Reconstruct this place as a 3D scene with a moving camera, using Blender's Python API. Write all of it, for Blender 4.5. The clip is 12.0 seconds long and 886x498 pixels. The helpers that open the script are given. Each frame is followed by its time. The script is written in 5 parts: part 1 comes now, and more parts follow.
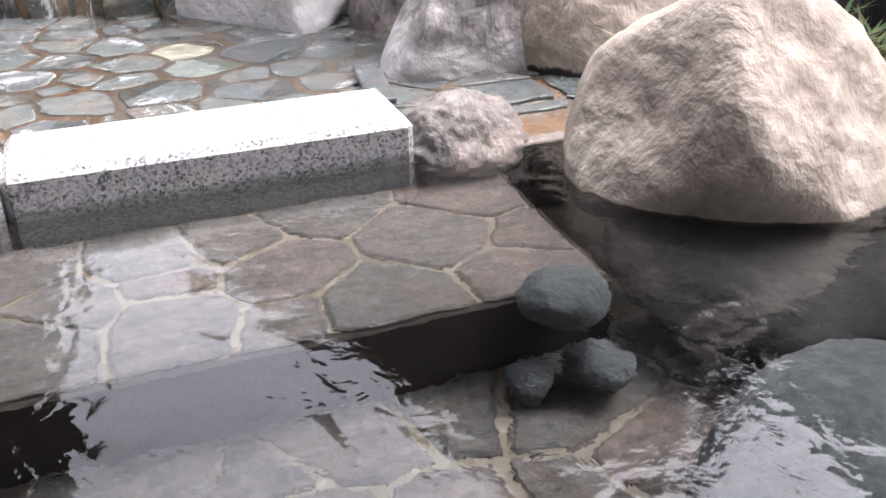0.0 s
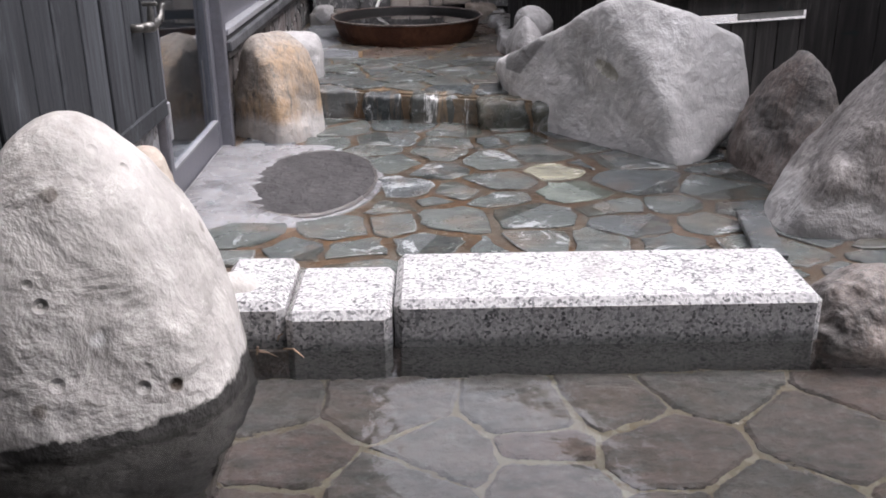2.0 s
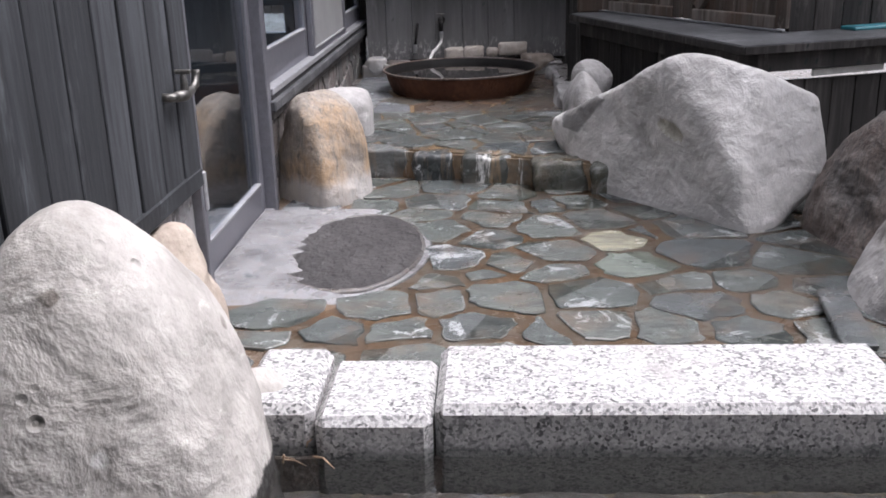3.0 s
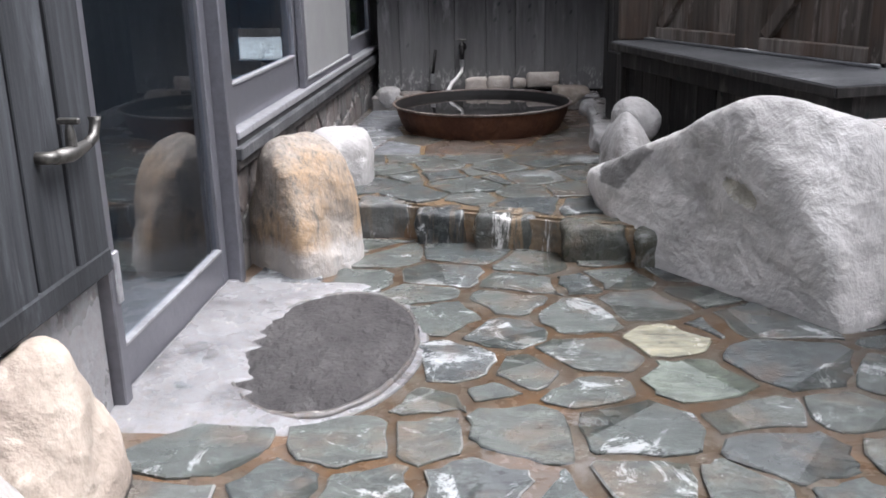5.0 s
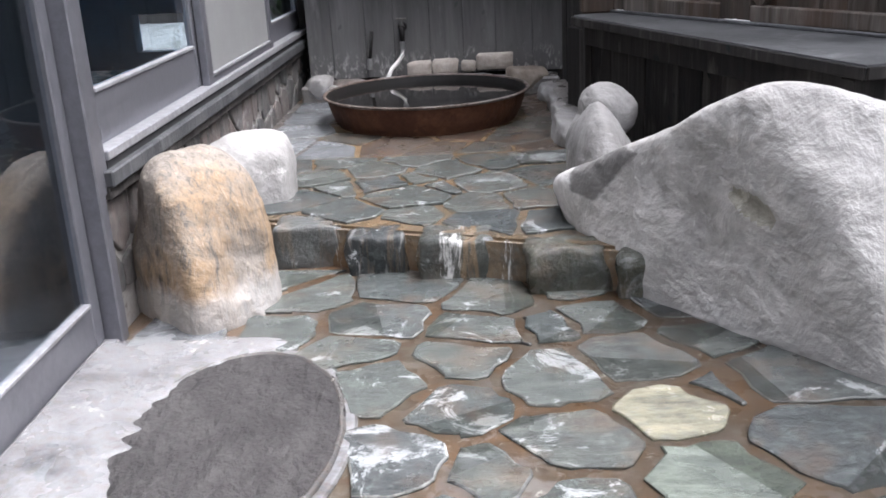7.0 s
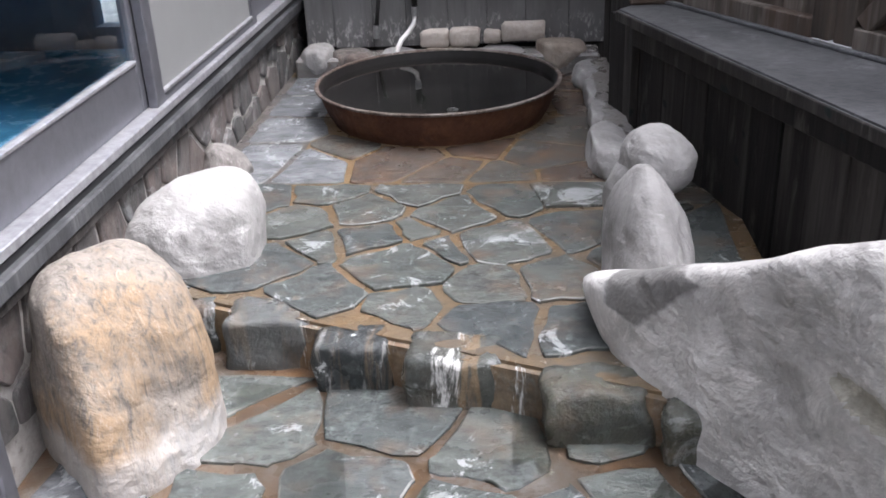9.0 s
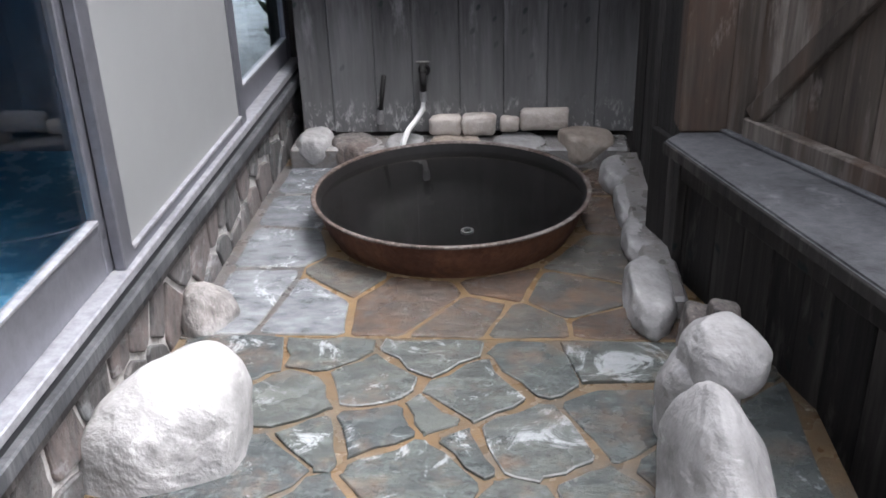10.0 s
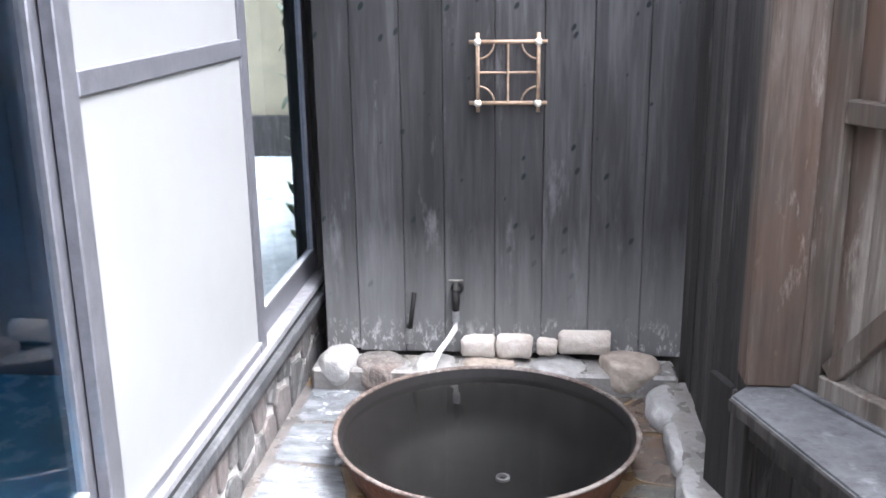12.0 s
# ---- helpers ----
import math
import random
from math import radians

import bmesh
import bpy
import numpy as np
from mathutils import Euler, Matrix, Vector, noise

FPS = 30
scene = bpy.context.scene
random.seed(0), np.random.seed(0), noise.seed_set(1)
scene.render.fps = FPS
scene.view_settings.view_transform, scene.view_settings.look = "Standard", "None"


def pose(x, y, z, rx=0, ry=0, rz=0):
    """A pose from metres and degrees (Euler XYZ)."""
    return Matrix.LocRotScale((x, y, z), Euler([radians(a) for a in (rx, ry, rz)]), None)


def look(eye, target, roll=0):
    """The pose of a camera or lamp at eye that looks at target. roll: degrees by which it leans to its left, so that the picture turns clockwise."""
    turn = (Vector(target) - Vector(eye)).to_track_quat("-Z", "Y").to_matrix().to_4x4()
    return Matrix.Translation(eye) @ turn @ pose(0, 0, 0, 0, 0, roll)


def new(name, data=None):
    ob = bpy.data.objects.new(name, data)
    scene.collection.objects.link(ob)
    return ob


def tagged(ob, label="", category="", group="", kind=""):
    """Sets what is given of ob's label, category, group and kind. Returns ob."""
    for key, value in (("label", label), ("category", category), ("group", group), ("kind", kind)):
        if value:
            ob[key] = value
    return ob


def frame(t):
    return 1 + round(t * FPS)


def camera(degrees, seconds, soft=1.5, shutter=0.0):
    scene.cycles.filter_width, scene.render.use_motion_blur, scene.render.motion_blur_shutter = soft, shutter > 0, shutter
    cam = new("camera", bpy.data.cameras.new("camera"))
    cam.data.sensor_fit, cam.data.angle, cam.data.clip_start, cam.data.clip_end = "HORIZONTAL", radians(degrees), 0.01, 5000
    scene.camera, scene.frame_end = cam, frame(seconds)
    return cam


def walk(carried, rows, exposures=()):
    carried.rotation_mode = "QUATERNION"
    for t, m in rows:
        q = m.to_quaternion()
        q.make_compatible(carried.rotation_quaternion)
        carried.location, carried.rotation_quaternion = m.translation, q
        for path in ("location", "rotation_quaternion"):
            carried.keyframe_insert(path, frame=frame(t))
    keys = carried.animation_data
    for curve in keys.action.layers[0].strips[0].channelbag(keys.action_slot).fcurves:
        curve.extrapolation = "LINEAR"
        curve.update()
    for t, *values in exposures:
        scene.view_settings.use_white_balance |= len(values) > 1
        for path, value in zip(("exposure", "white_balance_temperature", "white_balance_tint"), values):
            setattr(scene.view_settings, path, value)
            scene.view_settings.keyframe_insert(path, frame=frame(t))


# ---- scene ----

# camera and walk: seconds, x, y, z, yaw, pitch, roll
cam = camera(49.98, 12.0, soft=1.7)
PATH = [
    (0.0, -0.315, 0.387, 1.067, -19.41, -26.9, -1.44),
    (0.5, -0.381, 0.475, 1.081, -10.42, -25.2, -0.52),
    (1.0, -0.461, 0.525, 1.111, -5.97, -24.08, -0.38),
    (1.5, -0.502, 0.585, 1.142, -2.3, -23.38, -0.93),
    (2.0, -0.514, 0.642, 1.165, -0.38, -21.09, -0.8),
    (2.5, -0.504, 0.753, 1.192, 1.38, -18.62, -1.54),
    (3.0, -0.487, 0.918, 1.205, 3.24, -18.67, -1.72),
    (5.0, -0.437, 1.818, 1.142, 5.21, -17.28, -1.31),
    (5.5, -0.426, 1.979, 1.133, 5.64, -17.25, -1.9),
    (6.0, -0.456, 2.201, 1.102, 4.18, -17.36, -2.11),
    (6.5, -0.458, 2.375, 1.097, 2.43, -18.09, -2.89),
    (7.0, -0.421, 2.566, 1.089, 2.74, -18.72, -3.04),
    (8.8, -0.299, 3.288, 1.365, 5.57, -25.36, -2.19),
    (9.0, -0.346, 3.47, 1.385, 5.22, -25.32, -2.64),
    (9.5, -0.446, 3.988, 1.476, 4.74, -25.98, -2.76),
    (10.0, -0.455, 4.121, 1.668, 4.82, -25.84, -1.8),
    (10.5, -0.443, 4.259, 1.73, 5.73, -21.39, -2.02),
    (11.0, -0.445, 4.391, 1.769, 6.65, -18.95, -0.91),
    (11.5, -0.492, 4.431, 1.788, 6.01, -15.84, -0.81),
    (12.0, -0.534, 4.461, 1.783, 5.81, -15.67, -0.83),
]


def aim(yaw, pitch, roll):
    """The turn of a view with that yaw (to the left), pitch (up) and roll, in degrees."""
    return pose(0, 0, 0, 90 + pitch, 0, yaw) @ pose(0, 0, 0, 0, 0, roll)


walk(cam, [(t, Matrix.Translation((x, y, z)) @ aim(yaw, pitch, roll)) for t, x, y, z, yaw, pitch, roll in PATH],
     exposures=[(0.0, 3.15, 6250, 18), (0.5, 2.75, 6250, 18), (1.5, 2.35, 6250, 18), (2.5, 2.1, 6250, 17), (3.0, 2.2, 6200, 17), (5.0, 2.5, 6150, 14), (7.0, 2.65, 6150, 14), (9.0, 2.6, 6150, 15), (9.5, 2.3, 6150, 15), (10.5, 3.4, 5980, 11), (11.0, 3.7, 5950, 12), (12.0, 4.1, 5950, 13)])

# daylight: a bright overcast sky over the open court
world = bpy.data.worlds.new("overcast_sky")
scene.world = world
world.use_nodes = True
wn, wl = world.node_tree.nodes, world.node_tree.links
sky = wn.new("ShaderNodeTexSky")
sky.sky_type = "NISHITA"
sky.sun_disc = False
sky.sun_elevation, sky.sun_rotation = radians(66), radians(83)
sky.air_density, sky.dust_density, sky.ozone_density = 1.0, 6.0, 0.6
grey = wn.new("ShaderNodeHueSaturation")
grey.inputs["Saturation"].default_value = 0.2
wl.new(sky.outputs[0], grey.inputs["Color"])
wl.new(grey.outputs[0], wn["Background"].inputs["Color"])
wn["Background"].inputs["Strength"].default_value = 0.13
sun = new("sun", bpy.data.lights.new("sun", "SUN"))
sun.data.energy, sun.data.angle, sun.data.color = 0.2, radians(25), (1.0, 0.97, 0.92)
sun.matrix_world = look((4.0, 5.4, 9.0), (0.0, 4.8, 0.0))


# ------------------------------------------------------------------ materials
def ramp(nt, fac, stops):
    n = nt.nodes.new("ShaderNodeValToRGB")
    el = n.color_ramp.elements
    el[0].position, el[0].color = stops[0][0], (*stops[0][1], 1)
    el[1].position, el[1].color = stops[-1][0], (*stops[-1][1], 1)
    for p, c in stops[1:-1]:
        e = el.new(p)
        e.color = (*c, 1)
    nt.links.new(fac, n.inputs[0])
    return n.outputs[0]


def g3(v):
    return (v, v, v)


class Mat:
    """A small builder for a principled material in object or world coordinates."""

    def __init__(self, name, world_space=True):
        self.m = bpy.data.materials.new(name)
        self.m.use_nodes = True
        self.nt = self.m.node_tree
        self.b = self.nt.nodes["Principled BSDF"]
        if world_space:
            self.co = self.nt.nodes.new("ShaderNodeNewGeometry").outputs["Position"]
        else:
            self.co = self.nt.nodes.new("ShaderNodeTexCoord").outputs["Object"]
        self.rand = self.nt.nodes.new("ShaderNodeObjectInfo").outputs["Random"]

    def node(self, kind, **ins):
        n = self.nt.nodes.new(kind)
        for k, v in ins.items():
            n.inputs[k.replace("_", " ")].default_value = v
        return n

    def stretch(self, sx, sy, sz, shift=False):
        n = self.nt.nodes.new("ShaderNodeMapping")
        n.inputs["Scale"].default_value = (sx, sy, sz)
        self.nt.links.new(self.co, n.inputs["Vector"])
        if shift:
            k = self.nt.nodes.new("ShaderNodeMath")
            k.operation = "MULTIPLY"
            k.inputs[1].default_value = 37.0
            self.nt.links.new(self.rand, k.inputs[0])
            self.nt.links.new(k.outputs[0], n.inputs["Location"])
        return n.outputs[0]

    def noise(self, scale, detail=6, rough=0.6, co=None, dist=0.0):
        n = self.node("ShaderNodeTexNoise", Scale=scale, Detail=detail, Roughness=rough, Distortion=dist)
        self.nt.links.new(co or self.co, n.inputs["Vector"])
        return n.outputs["Fac"]

    def voro(self, scale, co=None, feature="F1"):
        n = self.node("ShaderNodeTexVoronoi", Scale=scale)
        n.feature = feature
        self.nt.links.new(co or self.co, n.inputs["Vector"])
        return n.outputs["Distance"]

    def math(self, op, a, b):
        n = self.nt.nodes.new("ShaderNodeMath")
        n.operation = op
        for i, v in enumerate((a, b)):
            if isinstance(v, (int, float)):
                n.inputs[i].default_value = v
            else:
                self.nt.links.new(v, n.inputs[i])
        return n.outputs[0]

    def mix(self, fac, a, b, blend="MIX"):
        n = self.nt.nodes.new("ShaderNodeMix")
        n.data_type, n.blend_type = "RGBA", blend
        for i, v in ((0, fac), (6, a), (7, b)):
            if isinstance(v, (int, float)):
                n.inputs[i].default_value = v
            elif isinstance(v, tuple):
                n.inputs[i].default_value = (*v, 1)
            else:
                self.nt.links.new(v, n.inputs[i])
        return n.outputs[2]

    def z(self):
        n = self.nt.nodes.new("ShaderNodeSeparateXYZ")
        self.nt.links.new(self.co, n.inputs[0])
        return n.outputs["Z"]

    def span(self, v, a, b, c=0.0, d=1.0):
        n = self.node("ShaderNodeMapRange", From_Min=a, From_Max=b, To_Min=c, To_Max=d)
        self.nt.links.new(v, n.inputs["Value"])
        return n.outputs[0]

    def set(self, color=None, rough=None, metal=0.0, bump=None, height=0.004, spec=None):
        for key, v in (("Base Color", color), ("Roughness", rough), ("Specular IOR Level", spec)):
            if v is None:
                continue
            if isinstance(v, tuple):
                self.b.inputs[key].default_value = (*v, 1)
            elif isinstance(v, (int, float)):
                self.b.inputs[key].default_value = v
            else:
                self.nt.links.new(v, self.b.inputs[key])
        self.b.inputs["Metallic"].default_value = metal
        if bump is not None:
            n = self.node("ShaderNodeBump", Strength=1.0, Distance=height)
            self.nt.links.new(bump, n.inputs["Height"])
            self.nt.links.new(n.outputs[0], self.b.inputs["Normal"])
        return self.m


def dim(f, *colors):
    """The colours lowered to a share f, so that sky reflections outshine them."""
    return [None if c is None else tuple(v * f for v in c) for c in colors]


def mat_boulder(name, low, mid, high, stain=None, stain_amount=0.0, pits=0.0, wet_shade_z=None, marks=0.0, foot=0.0, facet_shade=False):
    low, mid, high, stain = dim(0.68, low, mid, high, stain)
    k = Mat(name, False)
    big = k.noise(2.3, 6, 0.62, None, 0.4)
    middle = k.noise(9.0, 8, 0.68, None, 0.5)
    fine = k.noise(55, 6, 0.65)
    both = k.math("ADD", k.math("MULTIPLY", big, 0.55), k.math("MULTIPLY", middle, 0.33))
    both = k.math("ADD", both, k.math("MULTIPLY", fine, 0.12))
    c = ramp(k.nt, both, [(0.36, low), (0.5, mid), (0.64, high)])
    c = k.mix(k.span(k.noise(170, 3, 0.6), 0.62, 0.76, 0, 0.22), c, tuple(v * 0.55 for v in mid))
    c = k.mix(k.span(k.noise(6.5, 9, 0.75, None, 1.0), 0.56, 0.66, 0, 0.55), c, tuple(min(1, v * 1.3) for v in high))
    c = k.mix(k.span(k.noise(4.0, 9, 0.72, None, 0.8), 0.61, 0.68, 0, 0.55), c, tuple(v * 0.5 for v in mid))
    if stain:
        fibre = k.noise(46, 8, 0.75, k.stretch(1, 1, 0.16), 1.2)
        streak = k.math("ADD", k.math("MULTIPLY", fibre, 0.4), k.math("MULTIPLY", k.noise(3.2, 5, 0.6), 0.6))
        c = k.mix(k.span(streak, 0.44, 0.56, 0, stain_amount), c, stain)
        c = k.mix(k.span(fibre, 0.49, 0.38, 0, 0.6), c, tuple(v * 0.45 for v in low))
        c = k.mix(k.span(fibre, 0.56, 0.68, 0, 0.55), c, tuple(min(1, v * 1.35) for v in high))
    if marks:
        spot = k.math("ADD", k.voro(7.0), k.math("MULTIPLY", k.noise(40, 5, 0.7), 0.16))
        c = k.mix(k.math("MULTIPLY", k.span(spot, 0.225, 0.18), k.span(k.noise(3.0, 3), 0.42, 0.54, 0, marks)), c, (0.07, 0.055, 0.042))
        c = k.mix(k.math("MULTIPLY", k.span(k.voro(5.3), 0.14, 0.10), k.span(k.noise(4.2, 3), 0.5, 0.58, 0, 0.8)), c, (0.62, 0.61, 0.60))
    pos = k.nt.nodes.new("ShaderNodeNewGeometry").outputs["Position"]
    sep = k.nt.nodes.new("ShaderNodeSeparateXYZ")
    k.nt.links.new(pos, sep.inputs[0])
    ragged = k.math("SUBTRACT", sep.outputs["Z"], k.math("MULTIPLY", k.noise(9, 7, 0.72), 0.16))
    if foot:
        c = k.mix(k.span(ragged, foot, foot - 0.06, 0, 0.6), c, (0.42, 0.41, 0.40))
    if wet_shade_z is not None:
        # wet stone at the waterline, blackened further to paint the shade there
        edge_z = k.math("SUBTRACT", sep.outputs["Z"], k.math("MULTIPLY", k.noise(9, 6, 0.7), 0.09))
        c = k.mix(k.span(edge_z, wet_shade_z + 0.006, wet_shade_z - 0.006, 0, 0.95), c, (0.014, 0.013, 0.012))
    if facet_shade:
        # dark grey patch painted in for the shaded broken facet
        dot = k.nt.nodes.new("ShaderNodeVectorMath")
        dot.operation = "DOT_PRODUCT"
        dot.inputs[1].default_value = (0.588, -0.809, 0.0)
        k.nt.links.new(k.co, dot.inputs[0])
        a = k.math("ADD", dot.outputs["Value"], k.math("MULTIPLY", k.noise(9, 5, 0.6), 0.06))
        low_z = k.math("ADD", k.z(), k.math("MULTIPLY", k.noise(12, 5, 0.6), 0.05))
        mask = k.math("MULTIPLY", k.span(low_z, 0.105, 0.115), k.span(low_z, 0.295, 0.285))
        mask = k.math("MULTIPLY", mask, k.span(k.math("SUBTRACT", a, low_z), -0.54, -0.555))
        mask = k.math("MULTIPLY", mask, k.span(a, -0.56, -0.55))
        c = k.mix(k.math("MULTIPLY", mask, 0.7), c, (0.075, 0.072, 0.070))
    h = k.math("ADD", k.math("MULTIPLY", k.noise(6.5, 5, 0.56, None, 0.2), 1.7), k.math("MULTIPLY", fine, 0.05))
    h = k.math("ADD", h, k.math("MULTIPLY", k.noise(26, 5, 0.6), 0.16))
    if pits:
        h = k.math("SUBTRACT", h, k.math("MULTIPLY", k.math("MULTIPLY", k.span(k.voro(13), 0.22, 0.08), k.span(k.noise(4, 2), 0.5, 0.6)), pits))
    return k.set(c, k.span(fine, 0.3, 0.7, 0.92, 0.75), 0, h, 0.022, 0.3)


def mat_granite():
    k = Mat("granite_kerb_stone")
    cell = k.nt.nodes.new("ShaderNodeTexVoronoi")
    cell.inputs["Scale"].default_value = 135
    k.nt.links.new(k.co, cell.inputs["Vector"])
    bw = k.nt.nodes.new("ShaderNodeSeparateColor")
    k.nt.links.new(cell.outputs["Color"], bw.inputs[0])
    c = ramp(k.nt, bw.outputs[0], [(0.0, g3(0.06)), (0.24, g3(0.21)), (0.5, (0.34, 0.33, 0.325)), (1.0, (0.47, 0.46, 0.455))])
    c = k.mix(k.span(k.noise(7, 6, 0.7), 0.46, 0.66, 0, 0.5), c, (0.45, 0.445, 0.44))
    c = k.mix(k.span(k.noise(3.2, 6, 0.7), 0.56, 0.72, 0, 0.6), c, (0.30, 0.285, 0.275))
    wet = k.span(k.math("ADD", k.z(), k.math("MULTIPLY", k.noise(12, 4), 0.05)), 0.105, 0.085)
    c = k.mix(k.math("MULTIPLY", wet, 0.60), c, (0.05, 0.058, 0.057))
    return k.set(c, 0.72, 0, k.noise(90, 6, 0.7), 0.004, 0.3)


def mat_slate(name, stops, white=0.5, rust=0.0, rough=(0.06, 0.38), run=0.0):
    k = Mat(name)
    stops = [(p, dim(0.62, c)[0]) for p, c in stops]
    base = ramp(k.nt, k.rand, stops)
    grain = k.noise(9, 8, 0.65, k.stretch(1, 2.4, 1, True))
    c = k.mix(k.span(grain, 0.35, 0.68, 0.0, 0.75), base, (0.022, 0.027, 0.028), "MIX")
    c = k.mix(k.span(k.noise(30, 6, 0.7), 0.5, 0.75, 0, 0.35), c, (0.22, 0.25, 0.24))
    scale = k.math("MULTIPLY", k.span(k.noise(4.6, 9, 0.76, k.stretch(1, 1, 1, True), 1.0), 0.575, 0.62), white)
    c = k.mix(scale, c, (0.62, 0.64, 0.65))
    if rust:
        c = k.mix(k.math("MULTIPLY", k.span(k.noise(5, 6, 0.65), 0.5, 0.66), rust), c, (0.20, 0.105, 0.05))
    if run:
        flow = k.noise(17, 6, 0.7, k.stretch(1, 0.2, 0.09), 0.5)
        c = k.mix(k.span(flow, 0.52, 0.60, 0, run), c, (0.22, 0.15, 0.085))
        c = k.mix(k.span(k.noise(13, 7, 0.75, k.stretch(1, 0.25, 0.14), 0.6), 0.57, 0.62, 0, run), c, (0.66, 0.65, 0.63))
    h = k.math("ADD", k.noise(16, 8, 0.7, k.stretch(1, 2, 1, True)), k.math("MULTIPLY", k.noise(70, 4), 0.25))
    return k.set(c, k.span(k.noise(4, 5), 0.35, 0.65, *rough), 0, h, 0.012, 0.55)


def mat_mortar(name, tan, rust, grey_to=None):
    k = Mat(name)
    tan, rust, grey_to = dim(0.50, tan, rust, grey_to)
    c = ramp(k.nt, k.noise(3.0, 7, 0.7), [(0.36, grey_to or (0.16, 0.14, 0.12)), (0.5, tan), (0.66, rust)])
    c = k.mix(k.span(k.noise(45, 5, 0.7), 0.45, 0.75, 0, 0.5), c, (0.12, 0.075, 0.045))
    c = k.mix(k.span(k.noise(13, 8, 0.75), 0.62, 0.68, 0, 0.7), c, (0.58, 0.55, 0.50))
    return k.set(c, k.span(k.noise(5, 4), 0.3, 0.7, 0.10, 0.5), 0, k.noise(60, 6, 0.7), 0.004, 0.5)


def mat_wood(name, dark, mid, pale, knots=True, stain_z=None, rough=0.8, red=None, fleck_z=None):
    """Weathered boards whose grain runs along the height."""
    k = Mat(name)
    dark, mid, pale, red = dim(0.66, dark, mid, pale, red)
    grain = k.noise(30, 8, 0.65, k.stretch(1, 1, 0.06, True), 0.5)
    wide = k.noise(5, 5, 0.6, k.stretch(1, 1, 0.12, True))
    tone = k.math("ADD", k.math("MULTIPLY", grain, 0.38), k.math("MULTIPLY", wide, 0.52))
    tone = k.math("ADD", tone, k.math("MULTIPLY", k.rand, 0.12))
    c = ramp(k.nt, tone, [(0.36, dark), (0.52, mid), (0.70, pale)])
    if red:
        c = k.mix(k.span(k.noise(2.6, 6, 0.7, k.stretch(1, 1, 0.3, True)), 0.45, 0.62, 0, 0.75), c, red)
    worn = k.noise(9, 7, 0.7, k.stretch(1, 1, 0.2, True), 0.3)
    c = k.mix(k.span(worn, 0.58, 0.72, 0, 0.6), c, tuple(min(1, v * 1.6) for v in pale))
    if knots:
        sep = k.nt.nodes.new("ShaderNodeSeparateXYZ")
        k.nt.links.new(k.co, sep.inputs[0])
        flat_co = k.nt.nodes.new("ShaderNodeCombineXYZ")
        k.nt.links.new(k.math("ADD", k.math("ADD", sep.outputs[0], sep.outputs[1]), k.math("MULTIPLY", sep.outputs[2], -0.35)), flat_co.inputs[0])
        k.nt.links.new(k.math("MULTIPLY", sep.outputs[2], 0.62), flat_co.inputs[1])
        vo = k.node("ShaderNodeTexVoronoi", Scale=8.5)
        vo.voronoi_dimensions = "2D"
        k.nt.links.new(flat_co.outputs[0], vo.inputs["Vector"])
        v = k.math("ADD", vo.outputs["Distance"], k.math("MULTIPLY", k.noise(22, 5, 0.65), 0.12))
        v = k.math("ADD", v, k.span(k.noise(3.1, 3, 0.6), 0.45, 0.6, 0.0, 0.12))
        c = k.mix(k.span(v, 0.158, 0.115), c, (0.007, 0.011, 0.011))
    if stain_z is not None:
        rise = k.math("SUBTRACT", k.z(), k.math("MULTIPLY", k.noise(16, 6, 0.7, k.stretch(1, 1, 0.08)), 0.5))
        c = k.mix(k.span(rise, stain_z + 0.3, stain_z - 0.12, 0, 0.5), c, (0.24, 0.235, 0.23))
    if fleck_z is not None:
        rise = k.math("SUBTRACT", k.z(), k.math("MULTIPLY", k.noise(9, 5, 0.7, k.stretch(1, 1, 0.3)), 0.28))
        spot = k.span(k.noise(34, 7, 0.75, k.stretch(1, 1, 0.45), 0.6), 0.53, 0.60)
        c = k.mix(k.math("MULTIPLY", spot, k.span(rise, fleck_z + 0.08, fleck_z - 0.03, 0, 0.95)), c, (0.40, 0.39, 0.375))
    return k.set(c, rough, 0, grain, 0.004, 0.3)


def mat_plain(name, color, rough, metal=0.0, scale=20.0, vary=0.25, height=0.001, spec=None):
    k = Mat(name)
    color = dim(0.78, color)[0]
    n = k.noise(scale, 6, 0.65)
    c = k.mix(k.span(n, 0.3, 0.7), tuple(v * (1 - vary) for v in color), tuple(min(1, v * (1 + vary)) for v in color))
    c = k.mix(k.span(k.noise(scale * 0.2, 5, 0.7), 0.55, 0.75, 0, vary), c, tuple(v * 0.5 for v in color))
    return k.set(c, k.span(n, 0.3, 0.7, max(0.02, rough - 0.08), min(1, rough + 0.08)), metal, n, height, spec)


M = {}
M["boulder"] = mat_boulder("grey_andesite", (0.27, 0.26, 0.252), (0.43, 0.415, 0.405), (0.60, 0.58, 0.56))
M["boulder_great"] = mat_boulder("pale_grey_andesite", (0.42, 0.405, 0.39), (0.66, 0.64, 0.615), (0.88, 0.855, 0.83), foot=0.02, facet_shade=True)
M["boulder_dull"] = mat_boulder("dull_brown_grey_stone", (0.15, 0.135, 0.125), (0.31, 0.29, 0.275), (0.50, 0.475, 0.455), (0.19, 0.14, 0.11), 0.2, foot=0.10)
M["boulder_pale"] = mat_boulder("pale_lime_crusted_stone", (0.30, 0.28, 0.262), (0.48, 0.455, 0.425), (0.64, 0.615, 0.575), pits=0.5, wet_shade_z=0.025, marks=1.0)
